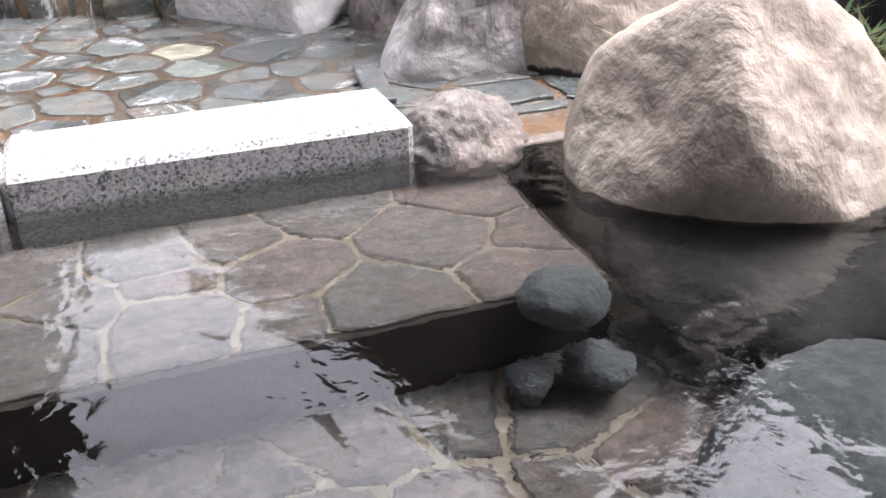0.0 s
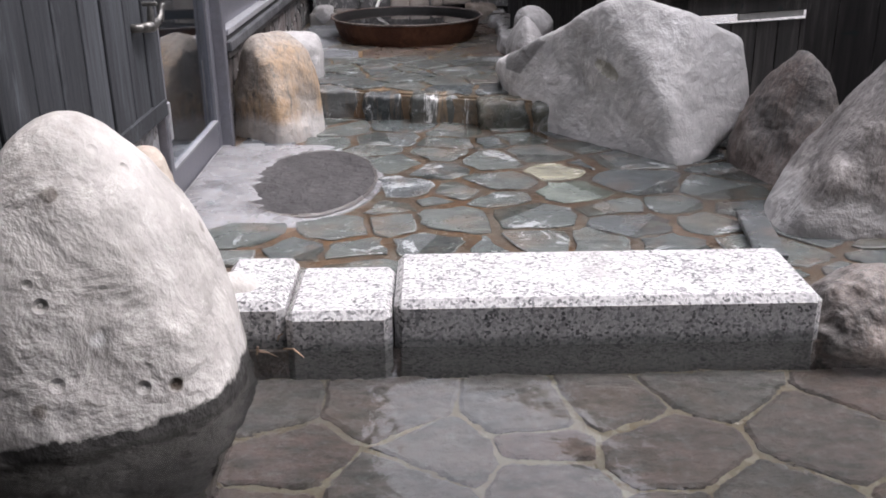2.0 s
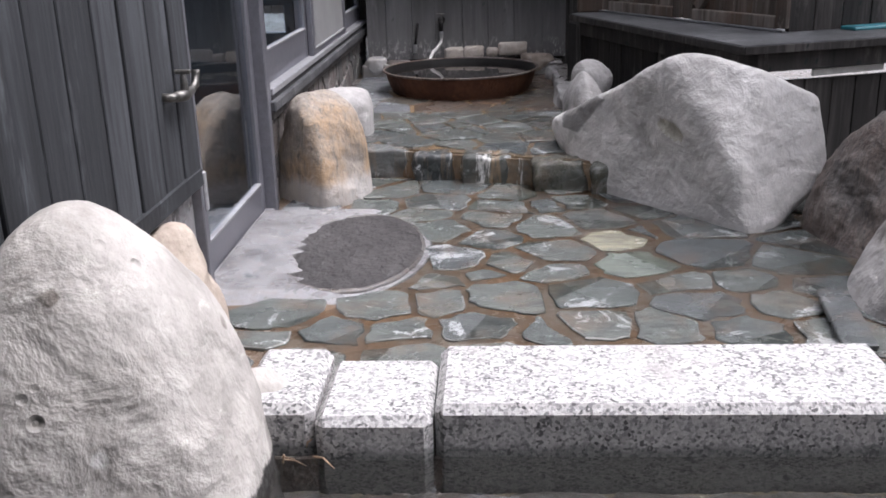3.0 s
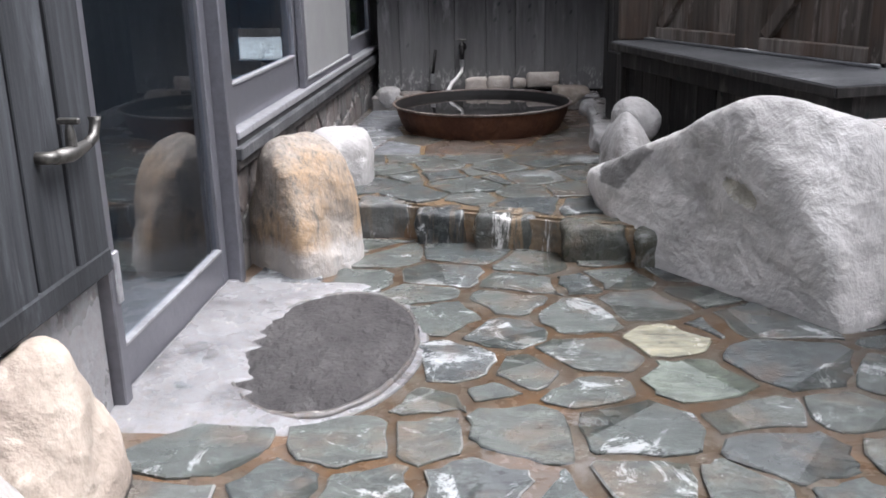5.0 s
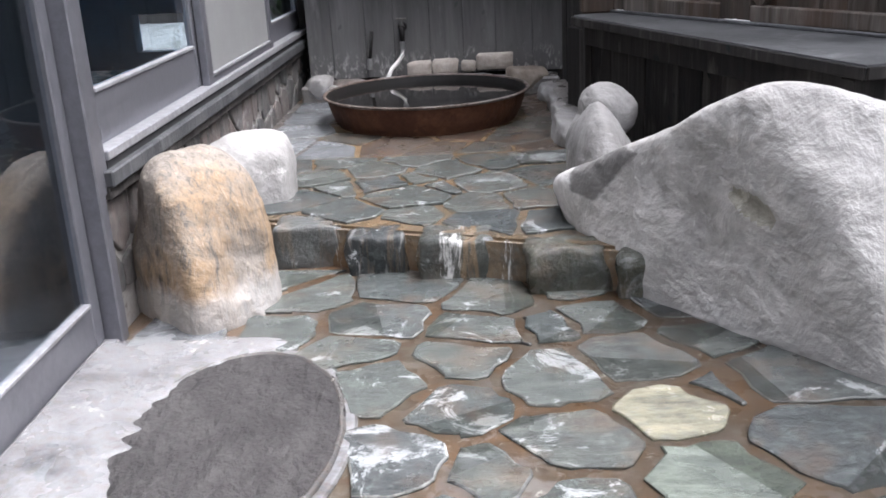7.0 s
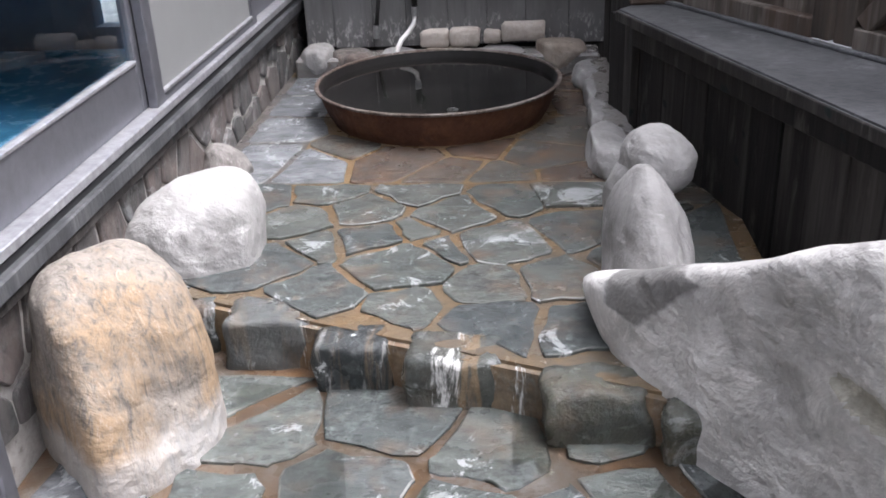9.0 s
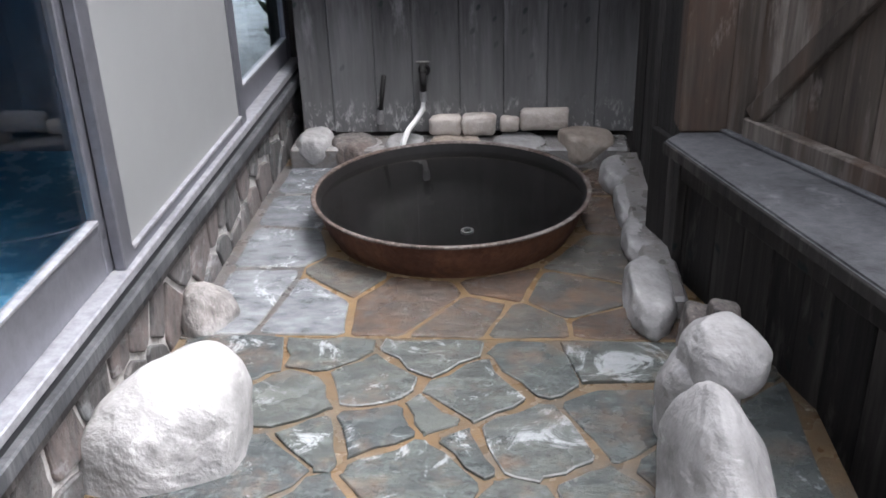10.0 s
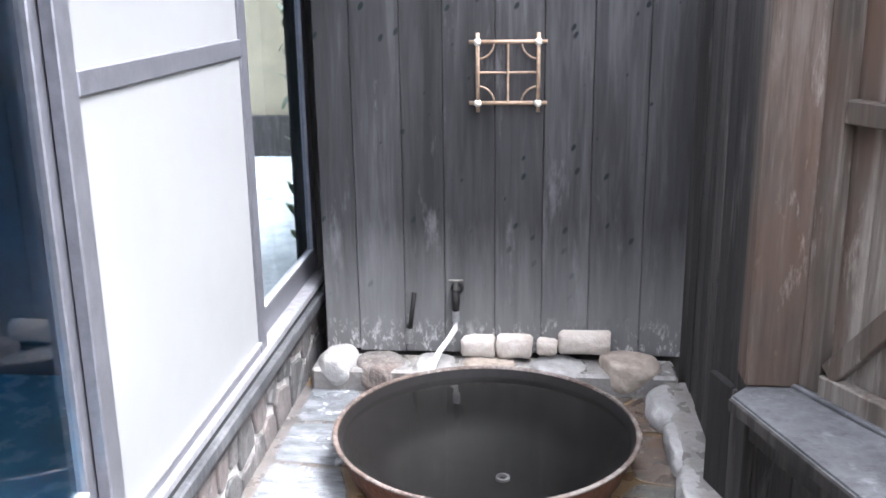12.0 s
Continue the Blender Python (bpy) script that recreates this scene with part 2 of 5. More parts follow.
M["boulder_warm"] = mat_boulder("warm_grey_stone", (0.25, 0.20, 0.165), (0.44, 0.37, 0.31), (0.60, 0.53, 0.45), wet_shade_z=-0.01)
M["boulder_brown"] = mat_boulder("iron_stained_stone", (0.19, 0.165, 0.14), (0.31, 0.275, 0.24), (0.46, 0.42, 0.37), (0.37, 0.25, 0.145), 0.85, foot=0.06)
M["boulder_dark"] = mat_boulder("dark_rough_stone", (0.09, 0.08, 0.075), (0.20, 0.185, 0.175), (0.38, 0.36, 0.34), (0.21, 0.11, 0.065), 0.3)
M["boulder_sunk"] = mat_boulder("shade_black_sunken_stone", (0.018, 0.017, 0.016), (0.034, 0.032, 0.031), (0.06, 0.057, 0.055))
M["pitted"] = mat_boulder("coarse_pitted_stone", (0.22, 0.205, 0.17), (0.48, 0.455, 0.39), (0.78, 0.75, 0.66), pits=2.0)
M["boulder_wet"] = mat_boulder("wet_blue_grey_stone", (0.06, 0.068, 0.072), (0.10, 0.112, 0.117), (0.145, 0.158, 0.163))
M["granite"] = mat_granite()
M["slate"] = mat_slate("wet_green_slate", [(0.0, (0.085, 0.10, 0.102)), (0.35, (0.14, 0.158, 0.142)), (0.7, (0.17, 0.185, 0.165)), (1.0, (0.115, 0.127, 0.132))], 0.42, 0.25)
M["slate_upper"] = mat_slate("wet_slate_upper", [(0.0, (0.075, 0.088, 0.092)), (0.4, (0.13, 0.145, 0.13)), (1.0, (0.165, 0.172, 0.15))], 0.4, 0.35)
M["step_stone"] = mat_slate("wet_step_stone", [(0.0, (0.05, 0.058, 0.058)), (1.0, (0.12, 0.125, 0.105))], 0.35, 0.1, (0.06, 0.38), 0.75)
M["step_dark"] = mat_slate("dark_wet_step_stone", [(0.0, (0.045, 0.05, 0.052)), (1.0, (0.045, 0.05, 0.052))], 0.8, 0.0, (0.06, 0.38), 0.3)
M["step_olive"] = mat_slate("olive_step_stone", [(0.0, (0.13, 0.128, 0.095)), (1.0, (0.13, 0.128, 0.095))], 0.15, 0.2)
M["step_run"] = mat_slate("ochre_running_mortar", [(0.0, (0.40, 0.29, 0.185)), (1.0, (0.40, 0.29, 0.185))], 0.2, 0.4, (0.06, 0.3), 0.9)
M["step_grey"] = mat_slate("grey_step_stone", [(0.0, (0.17, 0.175, 0.17)), (1.0, (0.17, 0.175, 0.17))], 0.7, 0.05, (0.15, 0.5), 0.25)
M["slate_tub"] = mat_slate("rusty_flagstone", [(0.0, (0.15, 0.135, 0.115)), (0.5, (0.17, 0.15, 0.12)), (1.0, (0.16, 0.09, 0.055))], 0.0, 0.45)
M["slate_pale"] = mat_slate("pale_wet_slab", [(0.0, (0.26, 0.27, 0.29)), (1.0, (0.40, 0.41, 0.43))], 0.5)
M["yellow_stone"] = mat_slate("pale_yellow_flagstone", [(0.0, (0.52, 0.49, 0.35)), (1.0, (0.52, 0.49, 0.35))], 0.2)
M["green_stone"] = mat_slate("pale_green_flagstone", [(0.0, (0.27, 0.31, 0.26)), (1.0, (0.27, 0.31, 0.26))], 0.2)
M["pool_stone"] = mat_slate("brown_pool_flagstone", [(0.0, (0.17, 0.155, 0.145)), (0.6, (0.205, 0.178, 0.165)), (1.0, (0.205, 0.152, 0.135))], 0.0, 0.1, (0.6, 0.8))
M["pool_joint"] = mat_mortar("pale_pool_joint", (0.33, 0.30, 0.23), (0.28, 0.24, 0.165), (0.25, 0.23, 0.19))
# near-black brown: the dimness of the deep upright sides is in the colour
M["pool_side"] = mat_plain("shade_brown_pool_side", (0.028, 0.02, 0.016), 0.8, 0, 14, 0.5, 0.004)
M["clad_stone"] = mat_slate("wall_cladding_stone", [(0.0, (0.13, 0.12, 0.115)), (0.6, (0.21, 0.185, 0.175)), (1.0, (0.26, 0.205, 0.185))], 0.2, 0.0, (0.5, 0.8))
M["clad_joint"] = mat_mortar("pale_cladding_mortar", (0.92, 0.89, 0.85), (0.82, 0.78, 0.73), (0.70, 0.67, 0.64))
M["ledge_mortar"] = mat_mortar("grey_ledge_mortar", (0.46, 0.44, 0.42), (0.34, 0.31, 0.28), (0.30, 0.29, 0.28))
M["mortar"] = mat_mortar("rusty_floor_mortar", (0.20, 0.14, 0.095), (0.29, 0.155, 0.07))
M["mortar_upper"] = mat_mortar("brown_grey_floor_mortar", (0.23, 0.17, 0.105), (0.30, 0.185, 0.085), (0.16, 0.145, 0.12))
M["mortar_tub"] = mat_mortar("ochre_floor_mortar", (0.36, 0.24, 0.12), (0.33, 0.20, 0.09), (0.28, 0.20, 0.13))
M["grey_bed"] = mat_mortar("grey_wet_mortar", (0.20, 0.19, 0.185), (0.16, 0.14, 0.125), (0.13, 0.13, 0.13))
M["lime_rim"] = mat_slate("lime_edged_slate", [(0.0, (0.16, 0.17, 0.16)), (0.6, (0.30, 0.30, 0.28)), (1.0, (0.50, 0.50, 0.48))], 0.8)
M["lime"] = mat_mortar("white_lime_crust", (0.43, 0.43, 0.445), (0.30, 0.30, 0.31), (0.17, 0.17, 0.18))
M["lime_slab"] = mat_slate("lime_crusted_slab", [(0.0, (0.30, 0.31, 0.325)), (0.6, (0.40, 0.405, 0.42)), (1.0, (0.50, 0.50, 0.51))], 0.6, 0.0, (0.15, 0.5))
M["disc"] = mat_boulder("dark_worn_concrete", (0.035, 0.033, 0.033), (0.060, 0.056, 0.056), (0.095, 0.090, 0.088))
M["wall_wood"] = mat_wood("charred_weathered_board", (0.026, 0.025, 0.026), (0.060, 0.058, 0.060), (0.15, 0.145, 0.15), True, 0.28, fleck_z=0.21)
M["hut_wood"] = mat_wood("dark_hut_board", (0.009, 0.008, 0.0078), (0.031, 0.0275, 0.0255), (0.125, 0.113, 0.105), True, None)
M["side_wood"] = mat_wood("grey_blue_board", (0.009, 0.010, 0.012), (0.031, 0.0335, 0.038), (0.095, 0.102, 0.112), False, None)
M["brown_wood"] = mat_wood("worn_brown_timber", (0.026, 0.021, 0.017), (0.105, 0.086, 0.071), (0.36, 0.32, 0.285), False, None, 0.75, (0.12, 0.07, 0.046))
M["counter_wood"] = mat_wood("grey_counter_board", (0.08, 0.081, 0.085), (0.17, 0.172, 0.178), (0.31, 0.31, 0.315), False, None, 0.45)
M["sill_wood"] = mat_wood("dark_grey_sill_board", (0.03, 0.031, 0.034), (0.07, 0.072, 0.077), (0.15, 0.15, 0.155), False, None, 0.6)
M["aluminium"] = mat_plain("grey_aluminium", (0.27, 0.27, 0.30), 0.42, 0.75, 30, 0.15)
M["aluminium_pale"] = mat_plain("worn_pale_aluminium", (0.43, 0.43, 0.45), 0.45, 0.6, 30, 0.3)
M["dark_gap"] = mat_plain("gap_shade_black", (0.02, 0.02, 0.022), 0.7)
M["panel"] = mat_plain("white_frosted_panel", (0.24, 0.24, 0.239), 0.45, 0, 3, 0.04, 0.0005)
M["iron"] = mat_plain("blackened_iron", (0.011, 0.0095, 0.009), 0.6, 0.0, 25, 0.5, 0.001, 0.25)
M["rust_iron"] = mat_boulder("rusty_iron_shell", (0.045, 0.02, 0.013), (0.105, 0.042, 0.023), (0.18, 0.08, 0.04))
M["rim"] = mat_boulder("scaled_iron_rim", (0.05, 0.036, 0.03), (0.14, 0.115, 0.10), (0.50, 0.47, 0.44), (0.11, 0.05, 0.03), 0.4)
M["brass"] = mat_plain("tarnished_brass", (0.15, 0.145, 0.135), 0.45, 0.85, 60, 0.4)
M["steel"] = mat_plain("dull_steel", (0.50, 0.50, 0.50), 0.35, 0.85, 60, 0.3)
M["hose"] = mat_plain("white_plastic_pipe", (0.78, 0.77, 0.74), 0.4, 0, 30, 0.1)
M["bamboo"] = mat_plain("dry_bamboo", (0.36, 0.25, 0.17), 0.5, 0, 40, 0.35)
M["twine"] = mat_plain("pale_twine", (0.72, 0.68, 0.60), 0.8, 0, 80, 0.2)
M["block"] = mat_boulder("bleached_brick", (0.38, 0.32, 0.27), (0.62, 0.55, 0.48), (0.80, 0.75, 0.69))
M["tile_blue"] = mat_plain("blue_bath_tile", (0.16, 0.55, 0.85), 0.25, 0, 12, 0.2)
M["room_blue"] = mat_plain("blue_painted_plaster", (0.09, 0.20, 0.32), 0.6, 0, 3, 0.3)
# plaster darkened so that the unlit look of the room is in its colour
M["room"] = mat_plain("shade_dark_room_plaster", (0.06, 0.068, 0.08), 0.8, 0, 3, 0.2)
M["leaf"] = mat_plain("broad_green_leaf", (0.07, 0.12, 0.035), 0.5, 0, 30, 0.5)
M["leaf_dry"] = mat_plain("dry_grass_blade", (0.22, 0.19, 0.08), 0.7, 0, 30, 0.4)
M["earth"] = mat_mortar("damp_earth", (0.07, 0.055, 0.04), (0.10, 0.075, 0.05), (0.05, 0.04, 0.035))
M["roof"] = mat_plain("dark_eave_board", (0.05, 0.045, 0.042), 0.8, 0, 8, 0.4, 0.003)
M["beige"] = mat_plain("beige_plaster_board", (0.30, 0.26, 0.175), 0.8, 0, 6, 0.15)
M["garden_water"] = mat_plain("pale_rippled_water", (0.46, 0.50, 0.51), 0.12, 0, 7, 0.2, 0.02)
M["teal"] = mat_plain("teal_plastic_sheet", (0.03, 0.20, 0.24), 0.5)
M["white_wood"] = mat_plain("worn_white_board", (0.50, 0.50, 0.48), 0.7, 0, 25, 0.25)


def mat_glass():
    k = Mat("window_glass")
    k.b.inputs["Transmission Weight"].default_value = 1.0
    k.b.inputs["IOR"].default_value = 1.45
    return k.set((0.72, 0.80, 0.86), 0.01)


def mat_water():
    k = Mat("clear_spring_water")
    k.b.inputs["Transmission Weight"].default_value = 1.0
    k.b.inputs["IOR"].default_value = 1.38
    w = k.math("ADD", k.noise(4.6, 2, 0.5, k.stretch(1, 0.7, 1), 0.8), k.math("MULTIPLY", k.noise(12, 3, 0.5, None, 0.6), 0.40))
    return k.set((0.57, 0.58, 0.56), 0.0, 0, w, 0.0075)




def mat_still_water():
    k = Mat("still_dark_bath_water")
    k.b.inputs["Transmission Weight"].default_value = 1.0
    k.b.inputs["IOR"].default_value = 1.33
    return k.set((0.60, 0.60, 0.58), 0.0, 0, k.noise(2.5, 2, 0.5), 0.0015)


M["glass"], M["water"], M["still_water"] = mat_glass(), mat_water(), mat_still_water()


# ------------------------------------------------------------------ mesh helpers
def mesh_of(name, bm, material, smooth=False):
    me = bpy.data.meshes.new(name)
    bm.normal_update()
    bm.to_mesh(me)
    bm.free()
    me.materials.append(M[material] if isinstance(material, str) else material)
    if smooth:
        me.polygons.foreach_set("use_smooth", [True] * len(me.polygons))
    return me


def part(name, bm, material, parent=None, label="", smooth=False):
    ob = new(name, mesh_of(name, bm, material, smooth))
    if parent:
        ob.parent = parent
    return tagged(ob, label)


def thing(name, label, category, group="", at=(0, 0, 0), kind=""):
    ob = new(name)
    ob.location = at
    return tagged(ob, label, category, group, kind)


def box(x0, x1, y0, y1, z0, z1, bevel=0.004, bm=None, m=None):
    b = bmesh.new()
    bmesh.ops.create_cube(b, size=1)
    bmesh.ops.scale(b, vec=(x1 - x0, y1 - y0, z1 - z0), verts=b.verts)
    bmesh.ops.translate(b, vec=((x0 + x1) / 2, (y0 + y1) / 2, (z0 + z1) / 2), verts=b.verts)
    if bevel:
        bmesh.ops.bevel(b, geom=b.edges[:], offset=bevel, segments=1, affect="EDGES")
    if m is not None:
        bmesh.ops.transform(b, matrix=m, verts=b.verts)
    if bm is None:
        return b
    tmp = bpy.data.meshes.new("tmp")
    b.to_mesh(tmp)
    b.free()
    bm.from_mesh(tmp)
    bpy.data.meshes.remove(tmp)
    return bm


def beam(a, b, wide, thick, bevel=0.004, up=(0, 0, 1)):
    """A bar from a to b."""
    a, b = Vector(a), Vector(b)
    y = (b - a).normalized()
    x = y.cross(Vector(up))
    x = x.normalized() if x.length > 1e-4 else Vector((1, 0, 0))
    zz = x.cross(y)
    m = Matrix((x, y, zz)).transposed().to_4x4()
    m.translation = (a + b) / 2
    n = (b - a).length / 2
    return box(-wide / 2, wide / 2, -n, n, -thick / 2, thick / 2, bevel, None, m)


def tube(points, radius, sides=10, closed=False):
    """A pipe along a line of places."""
    pts = [Vector(p) for p in points]
    bm = bmesh.new()
    rings = []
    for i, p in enumerate(pts):
        d = (pts[min(i + 1, len(pts) - 1)] - pts[max(i - 1, 0)]).normalized()
        u = d.cross(Vector((0.31, 0.17, 0.93)))
        u = u.normalized() if u.length > 1e-3 else Vector((1, 0, 0))
        v = d.cross(u)
        r = radius[i] if isinstance(radius, (list, tuple)) else radius
        rings.append([bm.verts.new(p + r * (math.cos(a) * u + math.sin(a) * v)) for a in [2 * math.pi * j / sides for j in range(sides)]])
    for r0, r1 in zip(rings, rings[1:]):
        for j in range(sides):
            bm.faces.new((r0[j], r0[(j + 1) % sides], r1[(j + 1) % sides], r1[j]))
    bm.faces.new(rings[0][::-1])
    bm.faces.new(rings[-1])
    return bm


def lathe(profile, sides=64):
    """A turned body from pairs of radius and height; open where the radius is above zero at the ends."""
    bm = bmesh.new()
    rings = []
    for r, z in profile:
        if r < 1e-5:
            rings.append([bm.verts.new((0, 0, z))])
        else:
            rings.append([bm.verts.new((r * math.cos(2 * math.pi * j / sides), r * math.sin(2 * math.pi * j / sides), z)) for j in range(sides)])
    for a, b in zip(rings, rings[1:]):
        for j in range(sides):
            j2 = (j + 1) % sides
            if len(a) == 1 and len(b) > 1:
                bm.faces.new((a[0], b[j2], b[j]))
            elif len(b) == 1 and len(a) > 1:
                bm.faces.new((a[j], a[j2], b[0]))
            elif len(a) > 1:
                bm.faces.new((a[j], a[j2], b[j2], b[j]))
    bmesh.ops.recalc_face_normals(bm, faces=bm.faces)
    return bm


def rock(name, label, at, size, turn=0.0, cuts=(), material="boulder", seed=1, detail=4, rough=0.035, power=7, lean=(0, 0), group="", parent=None, facets=6, sphere=1.0):
    """A boulder: a rounded solid bounded by flat cuts (azimuth, elevation, distance as a share of the half size), worn by noise."""
    bm = bmesh.new()
    bmesh.ops.create_icosphere(bm, subdivisions=detail, radius=1)
    planes = [(Vector((math.cos(radians(a)) * math.cos(radians(e)), math.sin(radians(a)) * math.cos(radians(e)), math.sin(radians(e)))), d) for a, e, d in cuts]
    rnd = random.Random(seed)
    for _ in range(facets):
        v = Vector((rnd.gauss(0, 1), rnd.gauss(0, 1), rnd.gauss(0, 0.8))).normalized()
        planes.append((v, rnd.uniform(0.80, 0.97)))
    off = Vector((seed * 3.7, seed * 1.3, seed * 7.1))
    mean = sum(size) / 3
    for v in bm.verts:
        d = v.co.normalized()
        s = sphere
        for n, dist in planes:
            c = n.dot(d)
            if c > 0:
                s += (c / dist) ** power
        p = d * s ** (-1 / power)
        p = Vector((p.x * size[0], p.y * size[1], p.z * size[2]))
        q = p / mean
        n1 = noise.fractal(q * 1.3 + off, 1.0, 2.0, 5)
        n2 = noise.fractal(p * 14 + off, 0.9, 2.1, 4)
        n3 = 0.35 - abs(noise.noise(q * 2.1 + off)) - 0.5 * abs(noise.noise(q * 5.3 - off))
        p += d * (n1 * rough * 1.5 * mean + n3 * rough * 0.9 * mean + n2 * 0.0025)
        p.x += lean[0] * p.z
        p.y += lean[1] * p.z
        v.co = p
    if parent:
        ob = part(name, bm, material, parent, label, True)
    else:
        ob = part(name, bm, material, None, "", True)
        tagged(ob, label, "rock", group)
    ob.location = at
    ob.rotation_euler = (0, 0, radians(turn))
    return ob


def power_cells(seeds, bounds):
    """Cells of a weighted Voronoi plan of (x, y, r) seeds within bounds, as lists of corners."""
    x0, x1, y0, y1 = bounds
    cells = []
    for i, (ax, ay, ar) in enumerate(seeds):
        poly = [(x0, y0), (x1, y0), (x1, y1), (x0, y1)]
        for j, (bx, by, br) in enumerate(seeds):
            if i == j:
                continue
            nx, ny = bx - ax, by - ay
            c = (bx * bx + by * by - br * br - ax * ax - ay * ay + ar * ar) / 2
            out = []
            for k in range(len(poly)):
                p, q = poly[k], poly[(k + 1) % len(poly)]
                dp, dq = nx * p[0] + ny * p[1] - c, nx * q[0] + ny * q[1] - c
                if dp <= 0:
                    out.append(p)
                if dp * dq < 0:
                    t = dp / (dp - dq)
                    out.append((p[0] + t * (q[0] - p[0]), p[1] + t * (q[1] - p[1])))
            poly = out
            if len(poly) < 3:
                break
        cells.append(poly if len(poly) >= 3 else None)
    return cells


def shrunk(poly, gap, rnd, wobble):
    """The cell drawn in by the joint, with knocked-off, uneven corners."""
    cx, cy = sum(p[0] for p in poly) / len(poly), sum(p[1] for p in poly) / len(poly)
    n = len(poly)
    lines = []
    for k in range(n):
        (ax, ay), (bx, by) = poly[k], poly[(k + 1) % n]
        ex, ey = bx - ax, by - ay
        ln = math.hypot(ex, ey)
        if ln < 1e-6:
            continue
        nx, ny = ey / ln, -ex / ln
        lines.append((nx, ny, nx * ax + ny * ay - gap * rnd.uniform(0.45, 1.75)))
    pts = [(cx - 2, cy - 2), (cx + 2, cy - 2), (cx + 2, cy + 2), (cx - 2, cy + 2)]
    for nx, ny, c in lines:
        out = []
        for k in range(len(pts)):
            p, q = pts[k], pts[(k + 1) % len(pts)]
            dp, dq = nx * p[0] + ny * p[1] - c, nx * q[0] + ny * q[1] - c
            if dp <= 0:
                out.append(p)
            if dp * dq < 0:
                t = dp / (dp - dq)
                out.append((p[0] + t * (q[0] - p[0]), p[1] + t * (q[1] - p[1])))
        pts = out
        if len(pts) < 3:
            return None
    res = []
    for k in range(len(pts)):
        p, q = pts[k], pts[(k + 1) % len(pts)]
        ln = math.hypot(q[0] - p[0], q[1] - p[1])
        if ln < 0.012:
            res.append(p)
            continue
        for t in ((0.07, 0.36, 0.66, 0.93) if ln > 0.12 else (0.12, 0.88)):
            w = wobble * rnd.uniform(-1, 1)
            res.append((p[0] + t * (q[0] - p[0]) + w, p[1] + t * (q[1] - p[1]) + wobble * rnd.uniform(-1, 1)))
    return res


def slab(poly, thick, edge, rnd, put, tilt=0.004):
    """One flat stone with a worn rim; put(x, y, h) lays plan and height into the place."""
    cx, cy = sum(p[0] for p in poly) / len(poly), sum(p[1] for p in poly) / len(poly)
    bm = bmesh.new()
    tx, ty = rnd.uniform(-tilt, tilt) * 8, rnd.uniform(-tilt, tilt) * 8
    rise = rnd.uniform(-0.5, 0.5) * tilt

    def ring(f, h):
        out = []
        for x, y in poly:
            d = math.hypot(x - cx, y - cy) + 1e-6
            g = max(0.1, (d - f) / d)
            px, py = cx + (x - cx) * g, cy + (y - cy) * g
            out.append(bm.verts.new(put(px, py, h + rise + tx * (px - cx) + ty * (py - cy) if h > 0 else h)))
        return out
    low, mid, top = ring(0, -0.02), ring(0.0, thick - edge), ring(edge * 1.4, thick)
    n = len(poly)
    for a, b in ((low, mid), (mid, top)):
        for k in range(n):
            bm.faces.new((a[k], a[(k + 1) % n], b[(k + 1) % n], b[k])).material_index = 1 if b is top else 0
    bm.faces.new(top)
    bmesh.ops.recalc_face_normals(bm, faces=bm.faces)
    return bm


def paving(parent, seeds, bounds, gap, thick, put, material, seed, name="stone", keep=None, special=(), wobble=0.006, edge=0.008, tilt=0.004):
    rnd = random.Random(seed)
    for (x, y, r), cell in zip(seeds, power_cells(seeds, bounds)):
        if cell is None or (keep and not keep(x, y)):
            continue
        poly = shrunk(cell, gap, rnd, wobble)
        if poly is None or len(poly) < 4:
            continue
        mat_name = material
        for sx, sy, m in special:
            if abs(sx - x) < 0.03 and abs(sy - y) < 0.03:
                mat_name = m
        stone = part(name, slab(poly, thick, edge, rnd, put, tilt), mat_name, parent)
        stone.data.materials.append(M["lime_rim" if mat_name in ("slate", "slate_upper", "green_stone", "slate_pale") and rnd.random() < 0.6 else mat_name])


def scatter(bounds, step, rnd, jitter=0.4):
    x0, x1, y0, y1 = bounds
    out = []
    ny = max(1, round((y1 - y0) / step))
    nx = max(1, round((x1 - x0) / step))
    for j in range(ny):
        for i in range(nx):
            out.append((x0 + (i + 0.5 + 0.5 * (j % 2) - 0.25 + rnd.uniform(-jitter, jitter)) * (x1 - x0) / nx,
                        y0 + (j + 0.5 + rnd.uniform(-jitter, jitter)) * (y1 - y0) / ny, rnd.uniform(0.0, step * 0.5)))
    return out


def boards(parent, a, b, z0, z1, width, thick, material, seed, gap=0.003, name="plank"):
    """Upright boards side by side from a to b (plan), thick to the left of that way."""
    rnd = random.Random(seed)
    a, b = Vector((*a, 0)), Vector((*b, 0))
    d = (b - a).normalized()
    n = Vector((-d.y, d.x, 0))
    s, total = 0.0, (b - a).length
    while s < total - 0.01:
        w = min(width * rnd.uniform(0.85, 1.15), total - s)
        if total - s - w < 0.04:
            w = total - s
        m = Matrix((d, n, Vector((0, 0, 1)))).transposed().to_4x4()
        m.translation = a + d * s + n * rnd.uniform(-0.003, 0.003)
        part(name, box(gap / 2, w - gap / 2, 0, thick, z0 + rnd.uniform(-0.004, 0.004), z1, 0.003, None, m), material, parent)
        s += w


# ------------------------------------------------------------------ the setting
WATER, UPPER = 0.045, 0.147
LEFT, FAR = -1.5, 8.25


def flat(z):
    return lambda x, y, h: (x, y, z + h)


